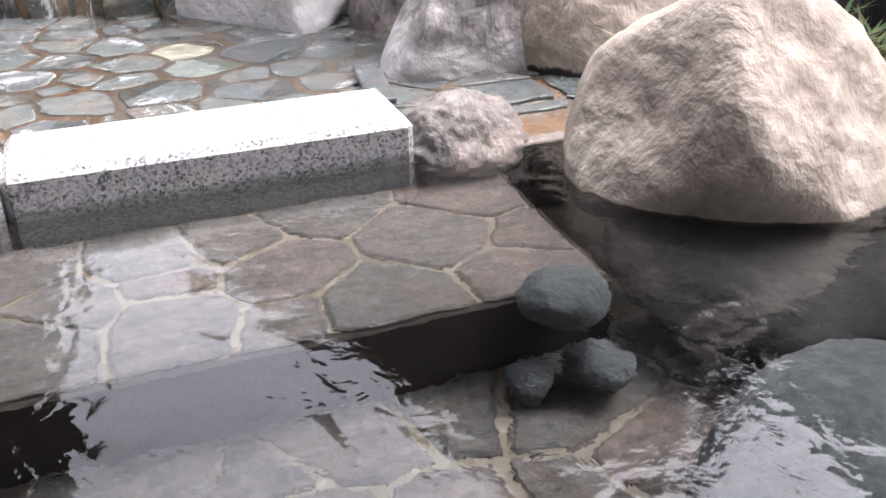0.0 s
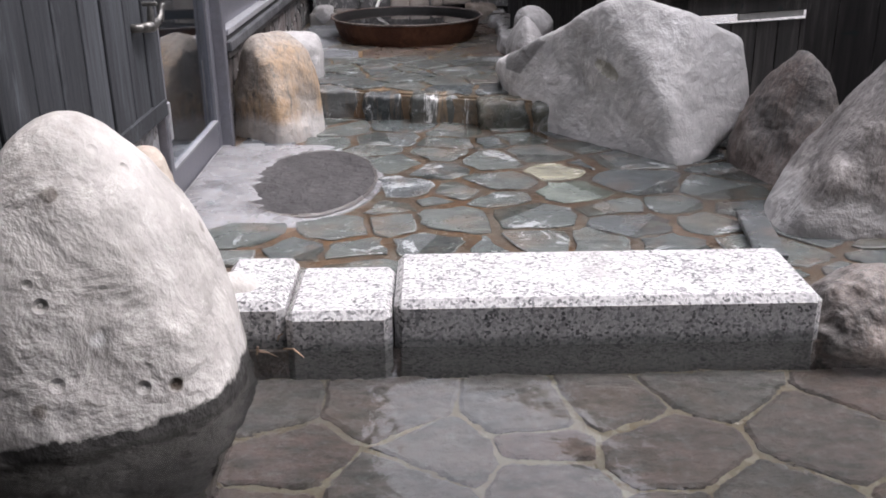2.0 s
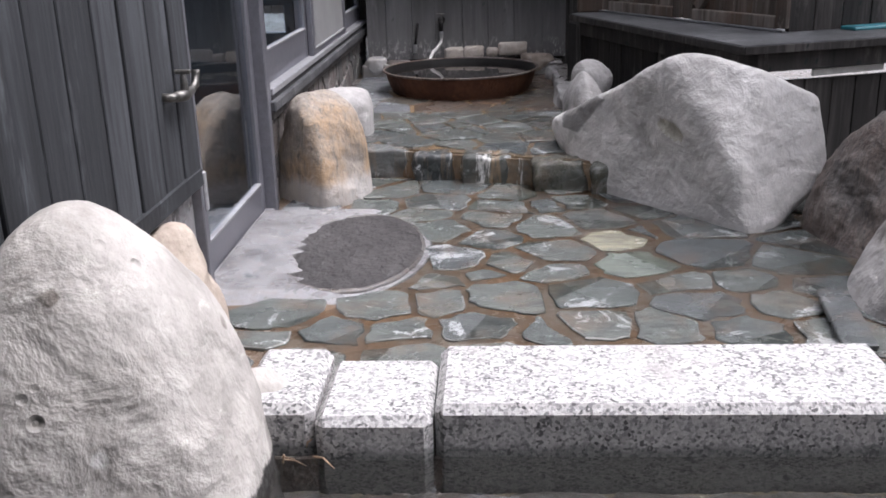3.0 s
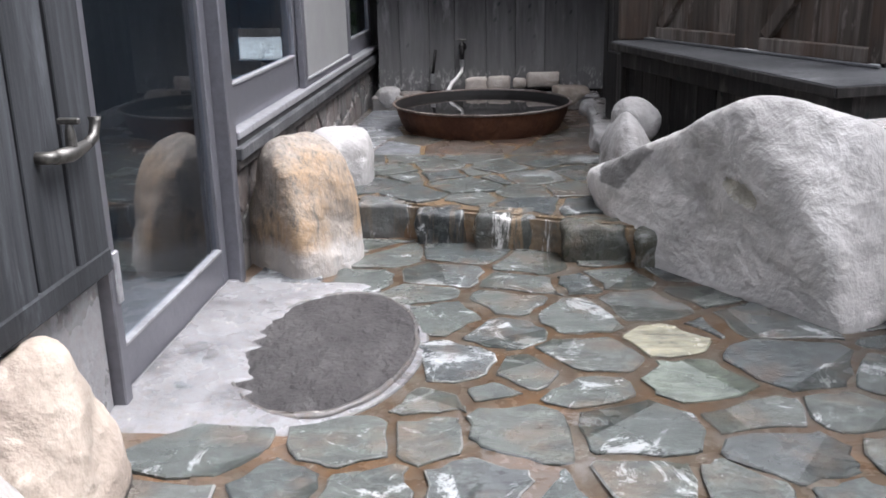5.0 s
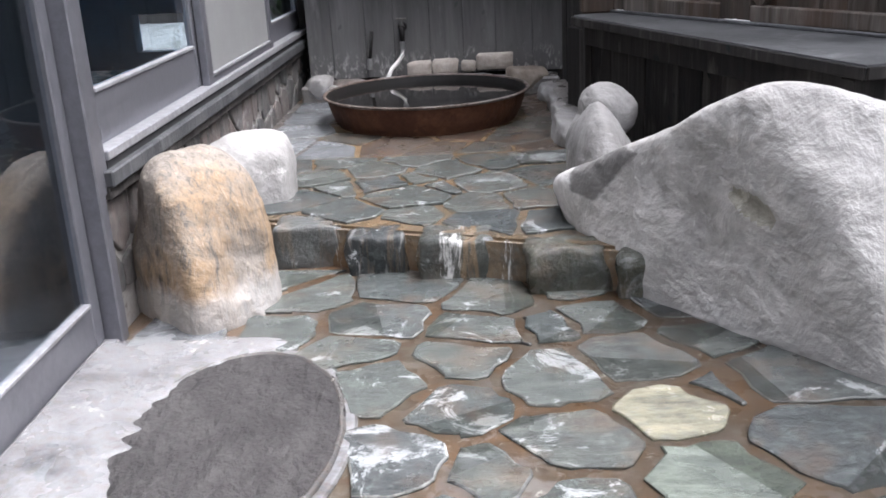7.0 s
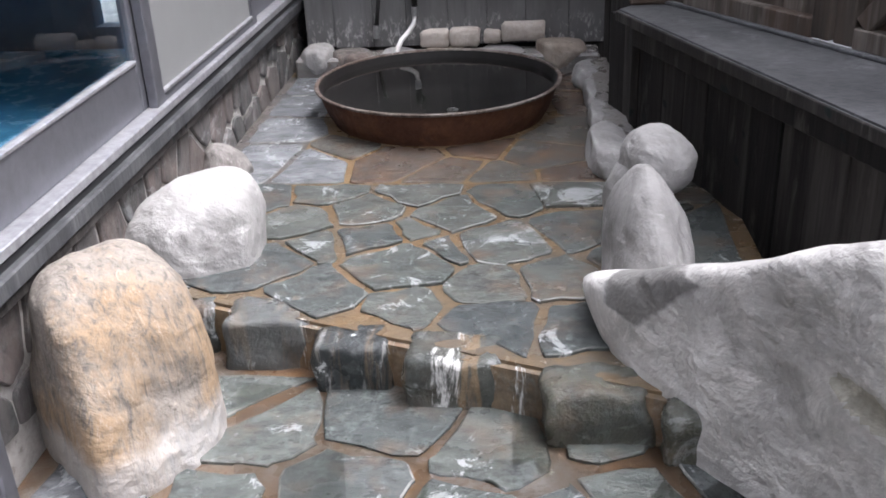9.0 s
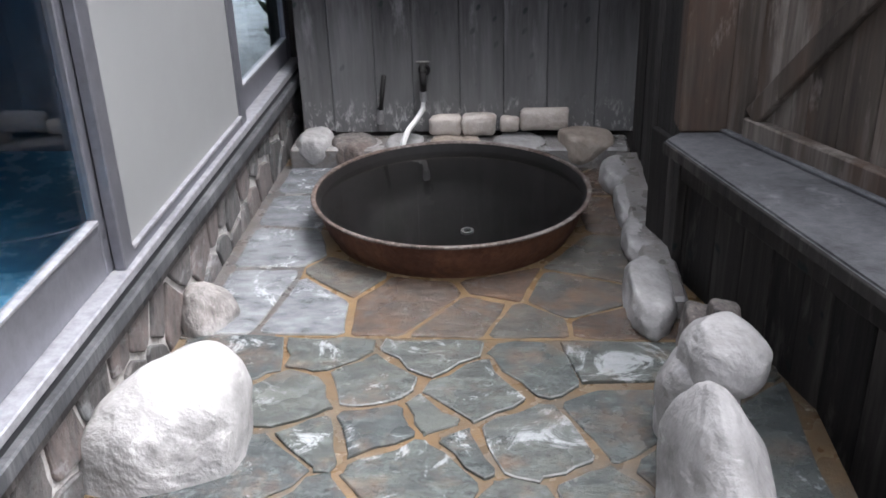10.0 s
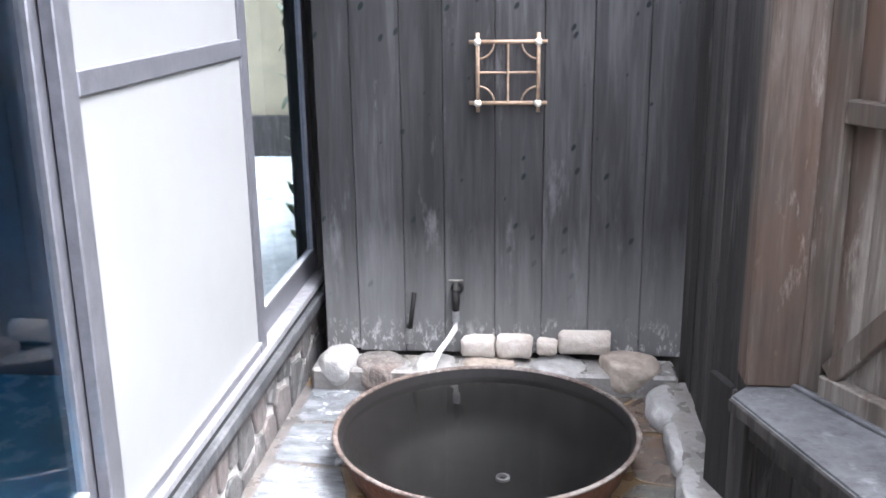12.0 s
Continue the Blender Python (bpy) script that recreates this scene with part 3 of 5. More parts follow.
# ground under everything, reaching far outside the court
bm = bmesh.new()
hole = (-2.4, 2.0, -1.4, 8.3)
big = 400
xs, ys = (-big, hole[0], hole[1], big), (-big, hole[2], hole[3], big)
for i in range(3):
    for j in range(3):
        if (i, j) != (1, 1):
            bm.faces.new([bm.verts.new((xs[i + di], ys[j + dj], -0.06)) for di, dj in ((0, 0), (1, 0), (1, 1), (0, 1))])
tagged(part("ground", bm, "earth"), "damp dark earth under and around the court", "ground", kind="structure")

floor = tagged(part("floor", box(LEFT, 2.0, 2.9, 5.8, -0.12, 0.0, 0), "mortar"), "rusty wet mortar bed of the stone court floor", "floor", kind="structure")


def block(outline, z0, z1, round_hole=None):
    """An upright block over a plan outline, with an optional round hole (x, y, r) through it."""
    bm = bmesh.new()
    rims = []
    for z in (z0, z1):
        loops = [[bm.verts.new((x, y, z)) for x, y in outline]]
        if round_hole:
            cx, cy, r = round_hole
            loops.append([bm.verts.new((cx + r * math.cos(2 * math.pi * k / 48), cy + r * math.sin(2 * math.pi * k / 48), z)) for k in range(48)])
        es = [bm.edges.new((lp[k], lp[(k + 1) % len(lp)])) for lp in loops for k in range(len(lp))]
        bmesh.ops.triangle_fill(bm, use_beauty=True, use_dissolve=False, edges=es)
        rims.append(loops)
    for l0, l1 in zip(*rims):
        for k in range(len(l0)):
            bm.faces.new((l0[k], l0[(k + 1) % len(l0)], l1[(k + 1) % len(l0)], l1[k]))
    bmesh.ops.recalc_face_normals(bm, faces=bm.faces)
    return bm


def step_y(x):
    """The front line of the step."""
    return 5.60 - 0.37 * (x + 1.02)


upper = tagged(part("floor_upper", block([(LEFT, step_y(LEFT) + 0.08), (0.35, step_y(0.35) + 0.08), (0.35, 6.62), (LEFT, 6.62)], -0.12, UPPER - 0.002), "mortar_upper"), "wet rust-stained mortar of the raised stone floor", "floor", kind="structure")
tub_floor = tagged(part("floor_tub", block([(LEFT, 6.62), (0.2, 6.62), (0.2, FAR + 0.02), (LEFT, FAR + 0.02)], -0.5, UPPER, (-0.70, 7.48, 0.462)), "mortar_tub"), "ochre mortar bed round the iron tub", "floor", kind="structure")
part("grey_bed", box(LEFT, -1.20, 6.60, 8.1, 0.1, UPPER + 0.002, 0.0), "grey_bed", tub_floor)

LOWER_A = [(0.0, 4.53, .10), (0.05, 4.24, .13), (-0.26, 4.4, .12), (-0.27, 4.72, .11), (-0.49, 4.84, .10), (-0.04, 4.82, .12), (0.11, 4.63, .03), (-0.7, 4.7, .10), (-0.81, 4.94, .08),
           (-0.66, 4.32, .13), (-0.41, 4.28, .10), (-0.27, 4.17, .10), (-0.44, 5.02, .10), (-0.76, 5.12, .11), (-0.1, 5.12, .10), (0.13, 4.93, .05), (0.31, 4.67, .12), (0.3, 4.38, .17),
           (0.15, 4.05, .10), (-0.51, 4.58, .09), (-0.70, 4.10, .06), (-0.26, 5.06, .05), (-0.53, 4.17, .03), (-1.01, 5.07, .08), (-1.3, 5.07, .07), (-0.38, 5.24, .08), (-0.98, 5.32, .08), (-1.12, 5.46, .06), (-0.7, 5.36, .06), (-0.15, 5.3, .06), (0.1, 5.2, .1)]
LOWER_B = [(-0.44, 3.93, .14), (-0.17, 3.96, .14), (-0.67, 3.89, .10), (-0.89, 3.86, .12), (-1.2, 3.81, .14), (-0.99, 3.67, .10), (0.19, 3.86, .12), (0.40, 4.05, .10), (0.46, 3.86, .10),
           (-0.17, 3.69, .12), (-0.53, 3.70, .11), (-0.33, 3.63, .08), (-0.8, 3.66, .09), (-1.22, 3.6, .08), (0.61, 4.25, .12), (0.05, 3.66, .10), (0.29, 3.62, .10), (0.55, 3.6, .12),
           (-1.3, 3.42, .1), (-1.05, 3.4, .12), (-0.75, 3.42, .12), (-0.45, 3.43, .12), (-0.15, 3.42, .12), (0.15, 3.40, .12), (0.45, 3.36, .12), (0.62, 4.0, .1), (0.8, 3.8, .1)]
DISC = (-1.03, 4.44, 0.27, 0.47)


def off_disc(x, y):
    return ((x - DISC[0]) / (DISC[2] + 0.02)) ** 2 + ((y - DISC[1]) / (DISC[3] + 0.02)) ** 2 > 1


rnd = random.Random(5)
extra = [s for s in scatter((0.6, 2.0, 2.95, 5.2), 0.3, rnd) if all((s[0] - a) ** 2 + (s[1] - b) ** 2 > 0.05 for a, b, _ in LOWER_A + LOWER_B)]
DUMMY = [(-1.10, 4.55, .3), (-1.02, 4.25, .28), (-1.3, 4.7, .1), (-1.35, 4.3, .14), (-1.35, 3.98, .08)]
paving(floor, LOWER_A + LOWER_B + extra + DUMMY, (LEFT + 0.03, 2.0, 3.2, 5.6), 0.016, 0.012, flat(0.0), "slate", 3, "stone",
       keep=lambda x, y: off_disc(x, y) and (x, y) not in [d[:2] for d in DUMMY],
       special=((0.0, 4.53, "yellow_stone"), (0.05, 4.24, "green_stone"), (-1.3, 5.07, "slate_pale")), wobble=0.012, edge=0.004, tilt=0.003)

UPPER_A = [(-0.7, 5.95, .14), (-0.91, 5.79, .12), (-0.66, 5.72, .09), (-0.45, 5.82, .10), (-0.42, 5.62, .12), (-0.25, 5.86, .09), (-0.21, 5.6, .10), (-0.41, 6.12, .12), (-0.58, 6.05, .06), (-0.82, 6.16, .09),
           (-1.08, 6.29, .11), (-1.13, 5.98, .11), (-0.87, 6.38, .11), (-0.72, 6.53, .08), (-0.56, 6.34, .11), (-0.39, 6.45, .09), (-0.18, 6.22, .11), (-0.69, 6.22, .03), (-0.98, 6.12, .05), 
           (-1.02, 6.53, .09), (-0.2, 6.5, .08), (-1.3, 5.6, .1), (-1.3, 6.2, .1), (-1.25, 6.5, .08), (0.0, 6.0, .1), (0.0, 5.6, .1)]
UPPER_A += [((x0 + x1) / 2, step_y((x0 + x1) / 2) + 0.05, 0.10) for x0, x1 in ((-1.15, -0.915), (-0.885, -0.68), (-0.635, -0.40), (-0.30, -0.05))]
paving(upper, UPPER_A, (LEFT + 0.03, 0.3, 5.0, 6.62), 0.009, 0.006, flat(UPPER), "slate_upper", 8, "stone", keep=lambda x, y: y > step_y(x) + 0.12, wobble=0.011, edge=0.003, tilt=0.003)
TUB_A = [(-0.80, 6.87, .13), (-0.60, 6.74, .10), (-0.43, 6.68, .10), (-0.25, 6.90, .11), (-0.15, 6.70, .08), (-1.0, 6.99, .06), (-0.52, 6.98, .04), (-0.15, 7.14, .10), (-1.38, 7.26, .11), (-1.37, 6.88, .12),
         (-1.14, 6.84, .06), (-1.36, 7.92, .11), (-1.34, 7.6, .11), (-1.1, 8.1, .1), (-0.7, 8.15, .1), (-0.3, 8.1, .1), (-0.05, 7.6, .1), (-0.05, 7.9, .1), (-0.70, 7.48, .46)]
paving(tub_floor, TUB_A, (LEFT + 0.03, 0.12, 6.62, FAR), 0.009, 0.006, flat(UPPER), "slate_tub", 9, "stone", keep=lambda x, y: (x + 0.70) ** 2 + (y - 7.48) ** 2 > 0.01,
       special=((-1.38, 7.26, "slate_pale"), (-1.37, 6.88, "slate_pale"), (-1.14, 6.84, "slate_pale"), (-1.36, 7.92, "slate_pale"), (-1.34, 7.6, "slate_pale")), wobble=0.004, edge=0.003, tilt=0.0015)

# thin sheet of spring water running over the court
bm = block([(-1.16, 3.22), (0.9, 3.22), (0.9, 4.7), (0.35, 5.35), (-1.1, 5.55), (-0.95, 4.95), (-0.74, 4.5), (-0.95, 3.9), (-1.2, 3.7)], 0.004, 0.0105)
bm.faces.ensure_lookup_table()
bmesh.ops.delete(bm, geom=[f for f in bm.faces if f.calc_center_median().z < 0.0104], context="FACES")
film = tagged(part("water_film", bm, "water"), "thin film of spring water over the stone floor", "water", kind="structure")
film.visible_shadow = False

# lime crust and the dark round cover beside the door
bm = lathe([(0.0, 0.0), (1.0, 0.0), (1.0, 0.006), (0.97, 0.009), (0, 0.009)], 72)
crust = part("lime_crust", bm, "lime")
crust.scale, crust.location = (DISC[2] + 0.04, DISC[3] + 0.04, 1.3), (DISC[0] - 0.01, DISC[1], 0.0)
tagged(crust, "white lime crust rim on the stone floor", "lime crust")
bm = lathe([(0.0, 0.0), (1.0, 0.0), (1.0, 0.014), (0.975, 0.019), (0, 0.02)], 72)
for v in bm.verts:
    r = v.co.xy.length
    if r > 0.5:
        v.co.x += 0.03 * noise.noise(Vector((v.co.x * 5, v.co.y * 5, 1)))
        v.co.y += 0.03 * noise.noise(Vector((v.co.x * 5, v.co.y * 5, 4)))
disc = part("round_cover", bm, "disc")
disc.scale, disc.location = (DISC[2], DISC[3], 1), (DISC[0], DISC[1], 0.0)
rim = lathe([(0.955, 0.014), (0.965, 0.0225), (0.99, 0.0215), (1.012, 0.012), (1.005, 0.004)], 72)
for v in rim.verts:
    v.co.xy *= 1 + 0.022 * noise.noise(Vector((v.co.x * 6, v.co.y * 6, 2)))
    v.co.z += 0.003 * noise.noise(Vector((v.co.x * 14, v.co.y * 14, 6)))
part("rim", rim, "grey_bed", disc, "grey crusted rim", True)
tagged(disc, "dark worn round concrete cover set in the floor", "floor cover")
bm = bmesh.new()
bmesh.ops.create_grid(bm, x_segments=14, y_segments=110, size=0.5)
for v in bm.verts:
    f = v.co.x + 0.5
    y = 4.48 + v.co.y * 1.16
    arc = max(0.0, 1 - ((y - DISC[1]) / DISC[3]) ** 2) ** 0.5
    reach = max(0.16, DISC[0] - DISC[2] * arc - LEFT + 0.07) + 0.05 * noise.noise(Vector((y * 6, 2, 0))) + 0.045 * noise.noise(Vector((y * 23, 7, 0)))
    v.co = Vector((LEFT - 0.01 + f * reach, y, (0.020 * (1 - f ** 14) + 0.006) * min(1.0, (0.5 - abs(v.co.y)) * 14) + 0.002 * noise.noise(Vector((f * 6, y * 20, 0)))))
strip = tagged(part("lime_strip", bm, "lime", None, "", True), "white lime scale along the door sill", "lime crust")
paving(strip, [(-1.40, 4.22, .1), (-1.41, 4.52, .1), (-1.40, 4.80, .1), (-1.27, 4.88, .05), (-1.32, 4.98, .05)], (LEFT + 0.045, -1.315, 4.07, 5.03), 0.007, 0.005, flat(0.020),
       "lime_slab", 18, "stone", keep=lambda x, y: True, wobble=0.008, edge=0.003, tilt=0.001)

# the step between the two floors
step = thing("step", "wet dark stone step with water running over it", "step", kind="structure", at=(0, 0, 0))
STEP = [(-1.42, -1.19, "slate_upper"), (-1.15, -0.915, "step_grey"), (-0.885, -0.68, "step_dark"), (-0.635, -0.40, "step_stone"), (-0.30, -0.05, "step_olive"), (-0.03, 0.16, "step_olive")]
part("fill", block([(-1.5, step_y(-1.5) + 0.06), (0.3, step_y(0.3) + 0.06), (0.3, step_y(0.3) + 0.13), (-1.5, step_y(-1.5) + 0.13)], -0.1, 0.135), "step_run", step, "ochre mortar with water running down")
for k, (x0, x1, mname) in enumerate(STEP):
    y0 = step_y((x0 + x1) / 2)
    bm = bmesh.new()
    bmesh.ops.create_cube(bm, size=1)
    bmesh.ops.subdivide_edges(bm, edges=bm.edges[:], cuts=9, use_grid_fill=True)
    for v in bm.verts:
        c = v.co.copy()
        r = (abs(c.x * 2) ** 10 + abs(c.y * 2) ** 10 + abs(c.z * 2) ** 10) ** 0.1
        c /= max(r, 0.6)
        c += 0.012 * noise.noise_vector(c * 9 + Vector((k, 3, 0)))
        c += 0.09 * Vector((noise.noise(c * 3 + Vector((k, 0, 0))), noise.noise(c * 3 + Vector((0, k, 5))), noise.noise(c * 3 + Vector((9, 0, k)))))
        v.co = Vector(((x0 + x1) / 2 + c.x * (x1 - x0), y0 + 0.075 + 0.02 * (k % 2) + c.y * 0.15, 0.045 + 0.012 * noise.noise(Vector((k * 2.3, 0, 0))) + c.z * 0.205))
    part("stone", bm, mname, step, "", True)

# granite kerb between pool and court
kerb = []
for name, x0, x1, y0, y1, z1, lab in (("kerb_stone", -0.627, 0.475, 2.845, 3.20, 0.172, "long pale speckled granite kerb stone at the pool edge"),
                                      ("kerb_stone", -0.905, -0.632, 2.83, 3.16, 0.150, "short granite kerb stone, set a little lower"),
                                      ("kerb_stone", -1.10, -0.91, 2.86, 3.20, 0.166, "pale granite kerb stone beside the boulder")):
    bm = box(x0, x1, y0, y1, -0.5, z1, 0.020)
    tagged(part(name, bm, "granite"), lab, "kerb", "kerb of the pool")

# pool basin, bench and water
pool = tagged(part("pool_basin", box(-2.4, 2.0, -1.4, 2.86, -0.62, -0.50, 0), "pool_joint"), "pale jointed stone floor of the bathing pool", "pool", kind="structure")
rnd = random.Random(12)
paving(pool, scatter((-1.6, 1.9, 0.9, 2.2), 0.29, rnd), (-2.0, 2.0, 0.6, 2.2), 0.008, 0.012, flat(-0.50), "pool_stone", 4, "stone", tilt=0.001)
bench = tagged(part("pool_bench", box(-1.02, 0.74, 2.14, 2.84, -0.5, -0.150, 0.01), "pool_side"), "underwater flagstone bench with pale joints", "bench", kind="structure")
part("joint_bed", box(-1.00, 0.72, 2.16, 2.84, -0.16, -0.142, 0.004), "pool_joint", bench)
paving(bench, scatter((-1.01, 0.73, 2.16, 2.84), 0.27, rnd, 0.36), (-1.01, 0.73, 2.145, 2.84), 0.007, 0.012, flat(-0.142), "pool_stone", 5, "stone", tilt=0.001)
for n, bx in (("pool_wall_left", (-2.4, -2.3, -1.4, 2.86)), ("pool_wall_right", (1.9, 2.0, -1.4, 2.86)), ("pool_wall_near", (-2.3, 1.9, -1.4, -1.3)), ("pool_wall_far", (-2.3, 1.9, 2.85, 2.95))):
    tagged(part(n, box(*bx, -0.5, 0.03 if n == "pool_wall_far" else 0.12, 0.005), "boulder_dark"), "dark stone pool wall", "wall", kind="structure")
bm = bmesh.new()
bmesh.ops.create_grid(bm, x_segments=1, y_segments=1, size=0.5)
for v in bm.verts:
    v.co = Vector((v.co.x * 4.2 - 0.2, v.co.y * 4.15 + 0.78, WATER))
water = tagged(part("water", bm, "water"), "clear spring water, lightly rippled", "water", kind="structure")
water.visible_shadow = False

# ------------------------------------------------------------------ left building: boards, door, windows
left = thing("wall_left", "grey weathered board wall over a rough stone base", "wall", kind="structure")
boards(left, (LEFT, 4.0), (LEFT, 0.4), 0.43, 2.6, 0.185, 0.03, "side_wood", 21, 0.013)
part("rail", box(LEFT - 0.03, LEFT + 0.035, 0.4, 4.0, 0.40, 0.465, 0.006), "side_wood", left)
part("post", box(LEFT - 0.05, LEFT + 0.03, 3.93, 4.0, 0.46, 2.6, 0.005), "side_wood", left)
part("base", box(LEFT - 0.12, LEFT - 0.01, 0.4, 4.0, -0.1, 0.41, 0.01), "lime", left)
part("upper_wall", box(LEFT - 0.12, LEFT - 0.02, 4.0, 9.2, 2.12, 2.75, 0.004), "side_wood", left)
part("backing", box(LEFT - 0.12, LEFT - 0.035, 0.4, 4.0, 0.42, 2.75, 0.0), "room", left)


def sliding_leaf(parent, y0, y1, x, z0, z1, stile, foot, head, glass_name="pane", fill="glass", bar=None):
    """An aluminium leaf: stiles, rails and a pane."""
    t = 0.016
    part("stile", box(x - t, x + t, y0, y0 + stile, z0, z1, 0.003), "aluminium", parent)
    part("stile", box(x - t, x + t, y1 - stile, y1, z0, z1, 0.003), "aluminium", parent)
    part("foot_rail", box(x - t + 0.002, x + t - 0.002, y0 + stile, y1 - stile, z0, z0 + foot, 0.003), "aluminium", parent)
    part("head_rail", box(x - t + 0.002, x + t - 0.002, y0 + stile, y1 - stile, z1 - head, z1, 0.003), "aluminium", parent)
    part("bead", box(x - t + 0.004, x + t + 0.004, y0 + stile, y1 - stile, z0 + foot, z0 + foot + 0.012, 0.002), "aluminium_pale", parent)
    if bar:
        part("cross_bar", box(x - t + 0.002, x + t + 0.001, y0 + stile, y1 - stile, bar - 0.028, bar + 0.028, 0.003), "aluminium", parent)
    th = 0.003 if fill == "glass" else 0.006
    pane = part(glass_name, box(x - th, x + th, y0 + stile - 0.005, y1 - stile + 0.005, z0 + foot - 0.005, z1 - head + 0.005, 0), fill, parent)
    if fill == "glass":
        pane.visible_shadow = False


door = tagged(thing("door_1", "grey aluminium sliding glass door, closed", "door", kind="structure"))
sliding_leaf(door, 4.05, 5.03, LEFT - 0.035, 0.02, 2.06, 0.06, 0.12, 0.08)
part("latch", box(LEFT - 0.018, LEFT + 0.03, 4.02, 4.05, 0.30, 0.44, 0.004), "aluminium_pale", door, "pale latch strip")
frame_d = thing("door_frame", "weathered aluminium door frame with a worn sill", "door frame", kind="structure")
part("jamb", box(LEFT - 0.08, LEFT + 0.022, 4.0, 4.045, 0.0, 2.12, 0.004), "aluminium", frame_d)
part("jamb", box(LEFT - 0.08, LEFT + 0.03, 5.035, 5.085, 0.0, 2.12, 0.004), "aluminium", frame_d)
part("jamb", box(LEFT - 0.08, LEFT + 0.02, 5.10, 5.15, 0.42, 2.12, 0.004), "aluminium", frame_d)
part("lintel", box(LEFT - 0.08, LEFT + 0.02, 4.045, 5.035, 2.06, 2.12, 0.004), "aluminium", frame_d)
part("sill", box(LEFT - 0.10, LEFT + 0.02, 4.045, 5.035, -0.03, 0.018, 0.004), "aluminium_pale", frame_d)

win = thing("window_1", "row of grey aluminium sliding windows, one with a white frosted panel", "window", kind="structure")
sliding_leaf(win, 5.17, 6.34, LEFT - 0.035, 0.54, 2.06, 0.075, 0.15, 0.08)
sliding_leaf(win, 6.30, 7.56, LEFT + 0.0, 0.54, 2.06, 0.07, 0.03, 0.05, "panel", "panel", 1.59)
sliding_leaf(win, 7.54, 8.52, LEFT - 0.035, 0.54, 2.06, 0.07, 0.10, 0.08)
part("track", box(LEFT - 0.06, LEFT + 0.03, 5.15, 8.7, 0.512, 0.54, 0.003), "aluminium_pale", win, "worn pale window track")
# solid black strip stands for the shade in the gap below the track
part("track_gap", box(LEFT - 0.06, LEFT + 0.022, 5.15, 8.7, 0.488, 0.512, 0.0), "dark_gap", win)
part("sill_board", box(LEFT - 0.08, LEFT + 0.045, 5.12, 8.7, 0.44, 0.488, 0.005), "sill_wood", win, "grey weathered sill board")
part("sill_batten", box(LEFT - 0.08, LEFT + 0.03, 5.12, 8.7, 0.405, 0.44, 0.003), "hut_wood", win)
part("end_post", box(LEFT - 0.12, LEFT + 0.035, 8.52, 9.6, 0.405, 2.12, 0.006), "hut_wood", win, "dark timber end post")
part("head_frame", box(LEFT - 0.08, LEFT + 0.03, 5.15, 8.7, 2.06, 2.12, 0.003), "aluminium", win)

low = tagged(part("wall_low", box(LEFT - 0.12, LEFT - 0.01, 5.09, 8.7, -0.1, 0.405, 0.0), "clad_joint"), "low wall clad in irregular stone with pale mortar", "wall", kind="structure")
rnd = random.Random(31)
paving(low, scatter((5.1, 8.7, 0.12, 0.40), 0.165, rnd, 0.38), (5.1, 8.7, 0.10, 0.40), 0.011, 0.012, lambda x, y, h: (LEFT - 0.01 + h, x, y), "clad_stone", 33, "stone", wobble=0.004, edge=0.004, tilt=0.002)

# dim bath room behind the glass
room = thing("bath_room", "dim bath room with blue tiles behind the glass", "room", kind="structure")
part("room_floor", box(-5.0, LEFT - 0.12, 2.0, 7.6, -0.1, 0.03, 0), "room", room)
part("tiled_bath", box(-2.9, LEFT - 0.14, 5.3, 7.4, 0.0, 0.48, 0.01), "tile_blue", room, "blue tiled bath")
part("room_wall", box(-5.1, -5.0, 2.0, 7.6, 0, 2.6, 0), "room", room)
# partition added to keep the view through the door dark
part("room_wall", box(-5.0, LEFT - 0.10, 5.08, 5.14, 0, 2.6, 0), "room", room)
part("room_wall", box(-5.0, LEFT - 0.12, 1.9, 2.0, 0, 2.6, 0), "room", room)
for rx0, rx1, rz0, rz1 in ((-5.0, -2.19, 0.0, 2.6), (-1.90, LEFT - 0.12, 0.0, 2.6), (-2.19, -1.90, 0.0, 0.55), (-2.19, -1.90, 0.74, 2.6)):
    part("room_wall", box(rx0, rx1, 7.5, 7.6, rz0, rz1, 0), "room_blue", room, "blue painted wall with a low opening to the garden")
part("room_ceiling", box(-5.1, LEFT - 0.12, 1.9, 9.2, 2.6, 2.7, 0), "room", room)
eave = tagged(part("eave", box(-5.2, LEFT + 0.55, 3.62, 9.3, 2.75, 2.83, 0.01), "roof"), "dark board eave of the bath house", "eave", kind="structure")


# out of view; added to cut the sky light on pool and kerb
tagged(part("pool_roof", box(-5.2, 2.1, -1.6, 2.3, 2.75, 2.83, 0.01), "roof"), "unseen dark board roof added over the bathing pool to limit sky light", "roof", kind="structure")

# garden pool seen through the last pane
tagged(part("garden_water", box(-7.5, LEFT - 0.2, 8.4, 13.0, 0.0, 0.25, 0), "garden_water"), "pale bright water of the pool beyond the window", "water", kind="structure")
tagged(part("garden_fence", box(-7.5, LEFT - 0.1, 13.0, 13.1, 0.0, 0.62, 0), "hut_wood"), "dark garden border beyond the window", "fence", kind="structure")
tagged(part("garden_wall", box(-7.5, LEFT - 0.1, 13.1, 13.2, 0.0, 2.9, 0.01), "beige"), "beige plastered wall beyond the window", "wall", kind="structure")

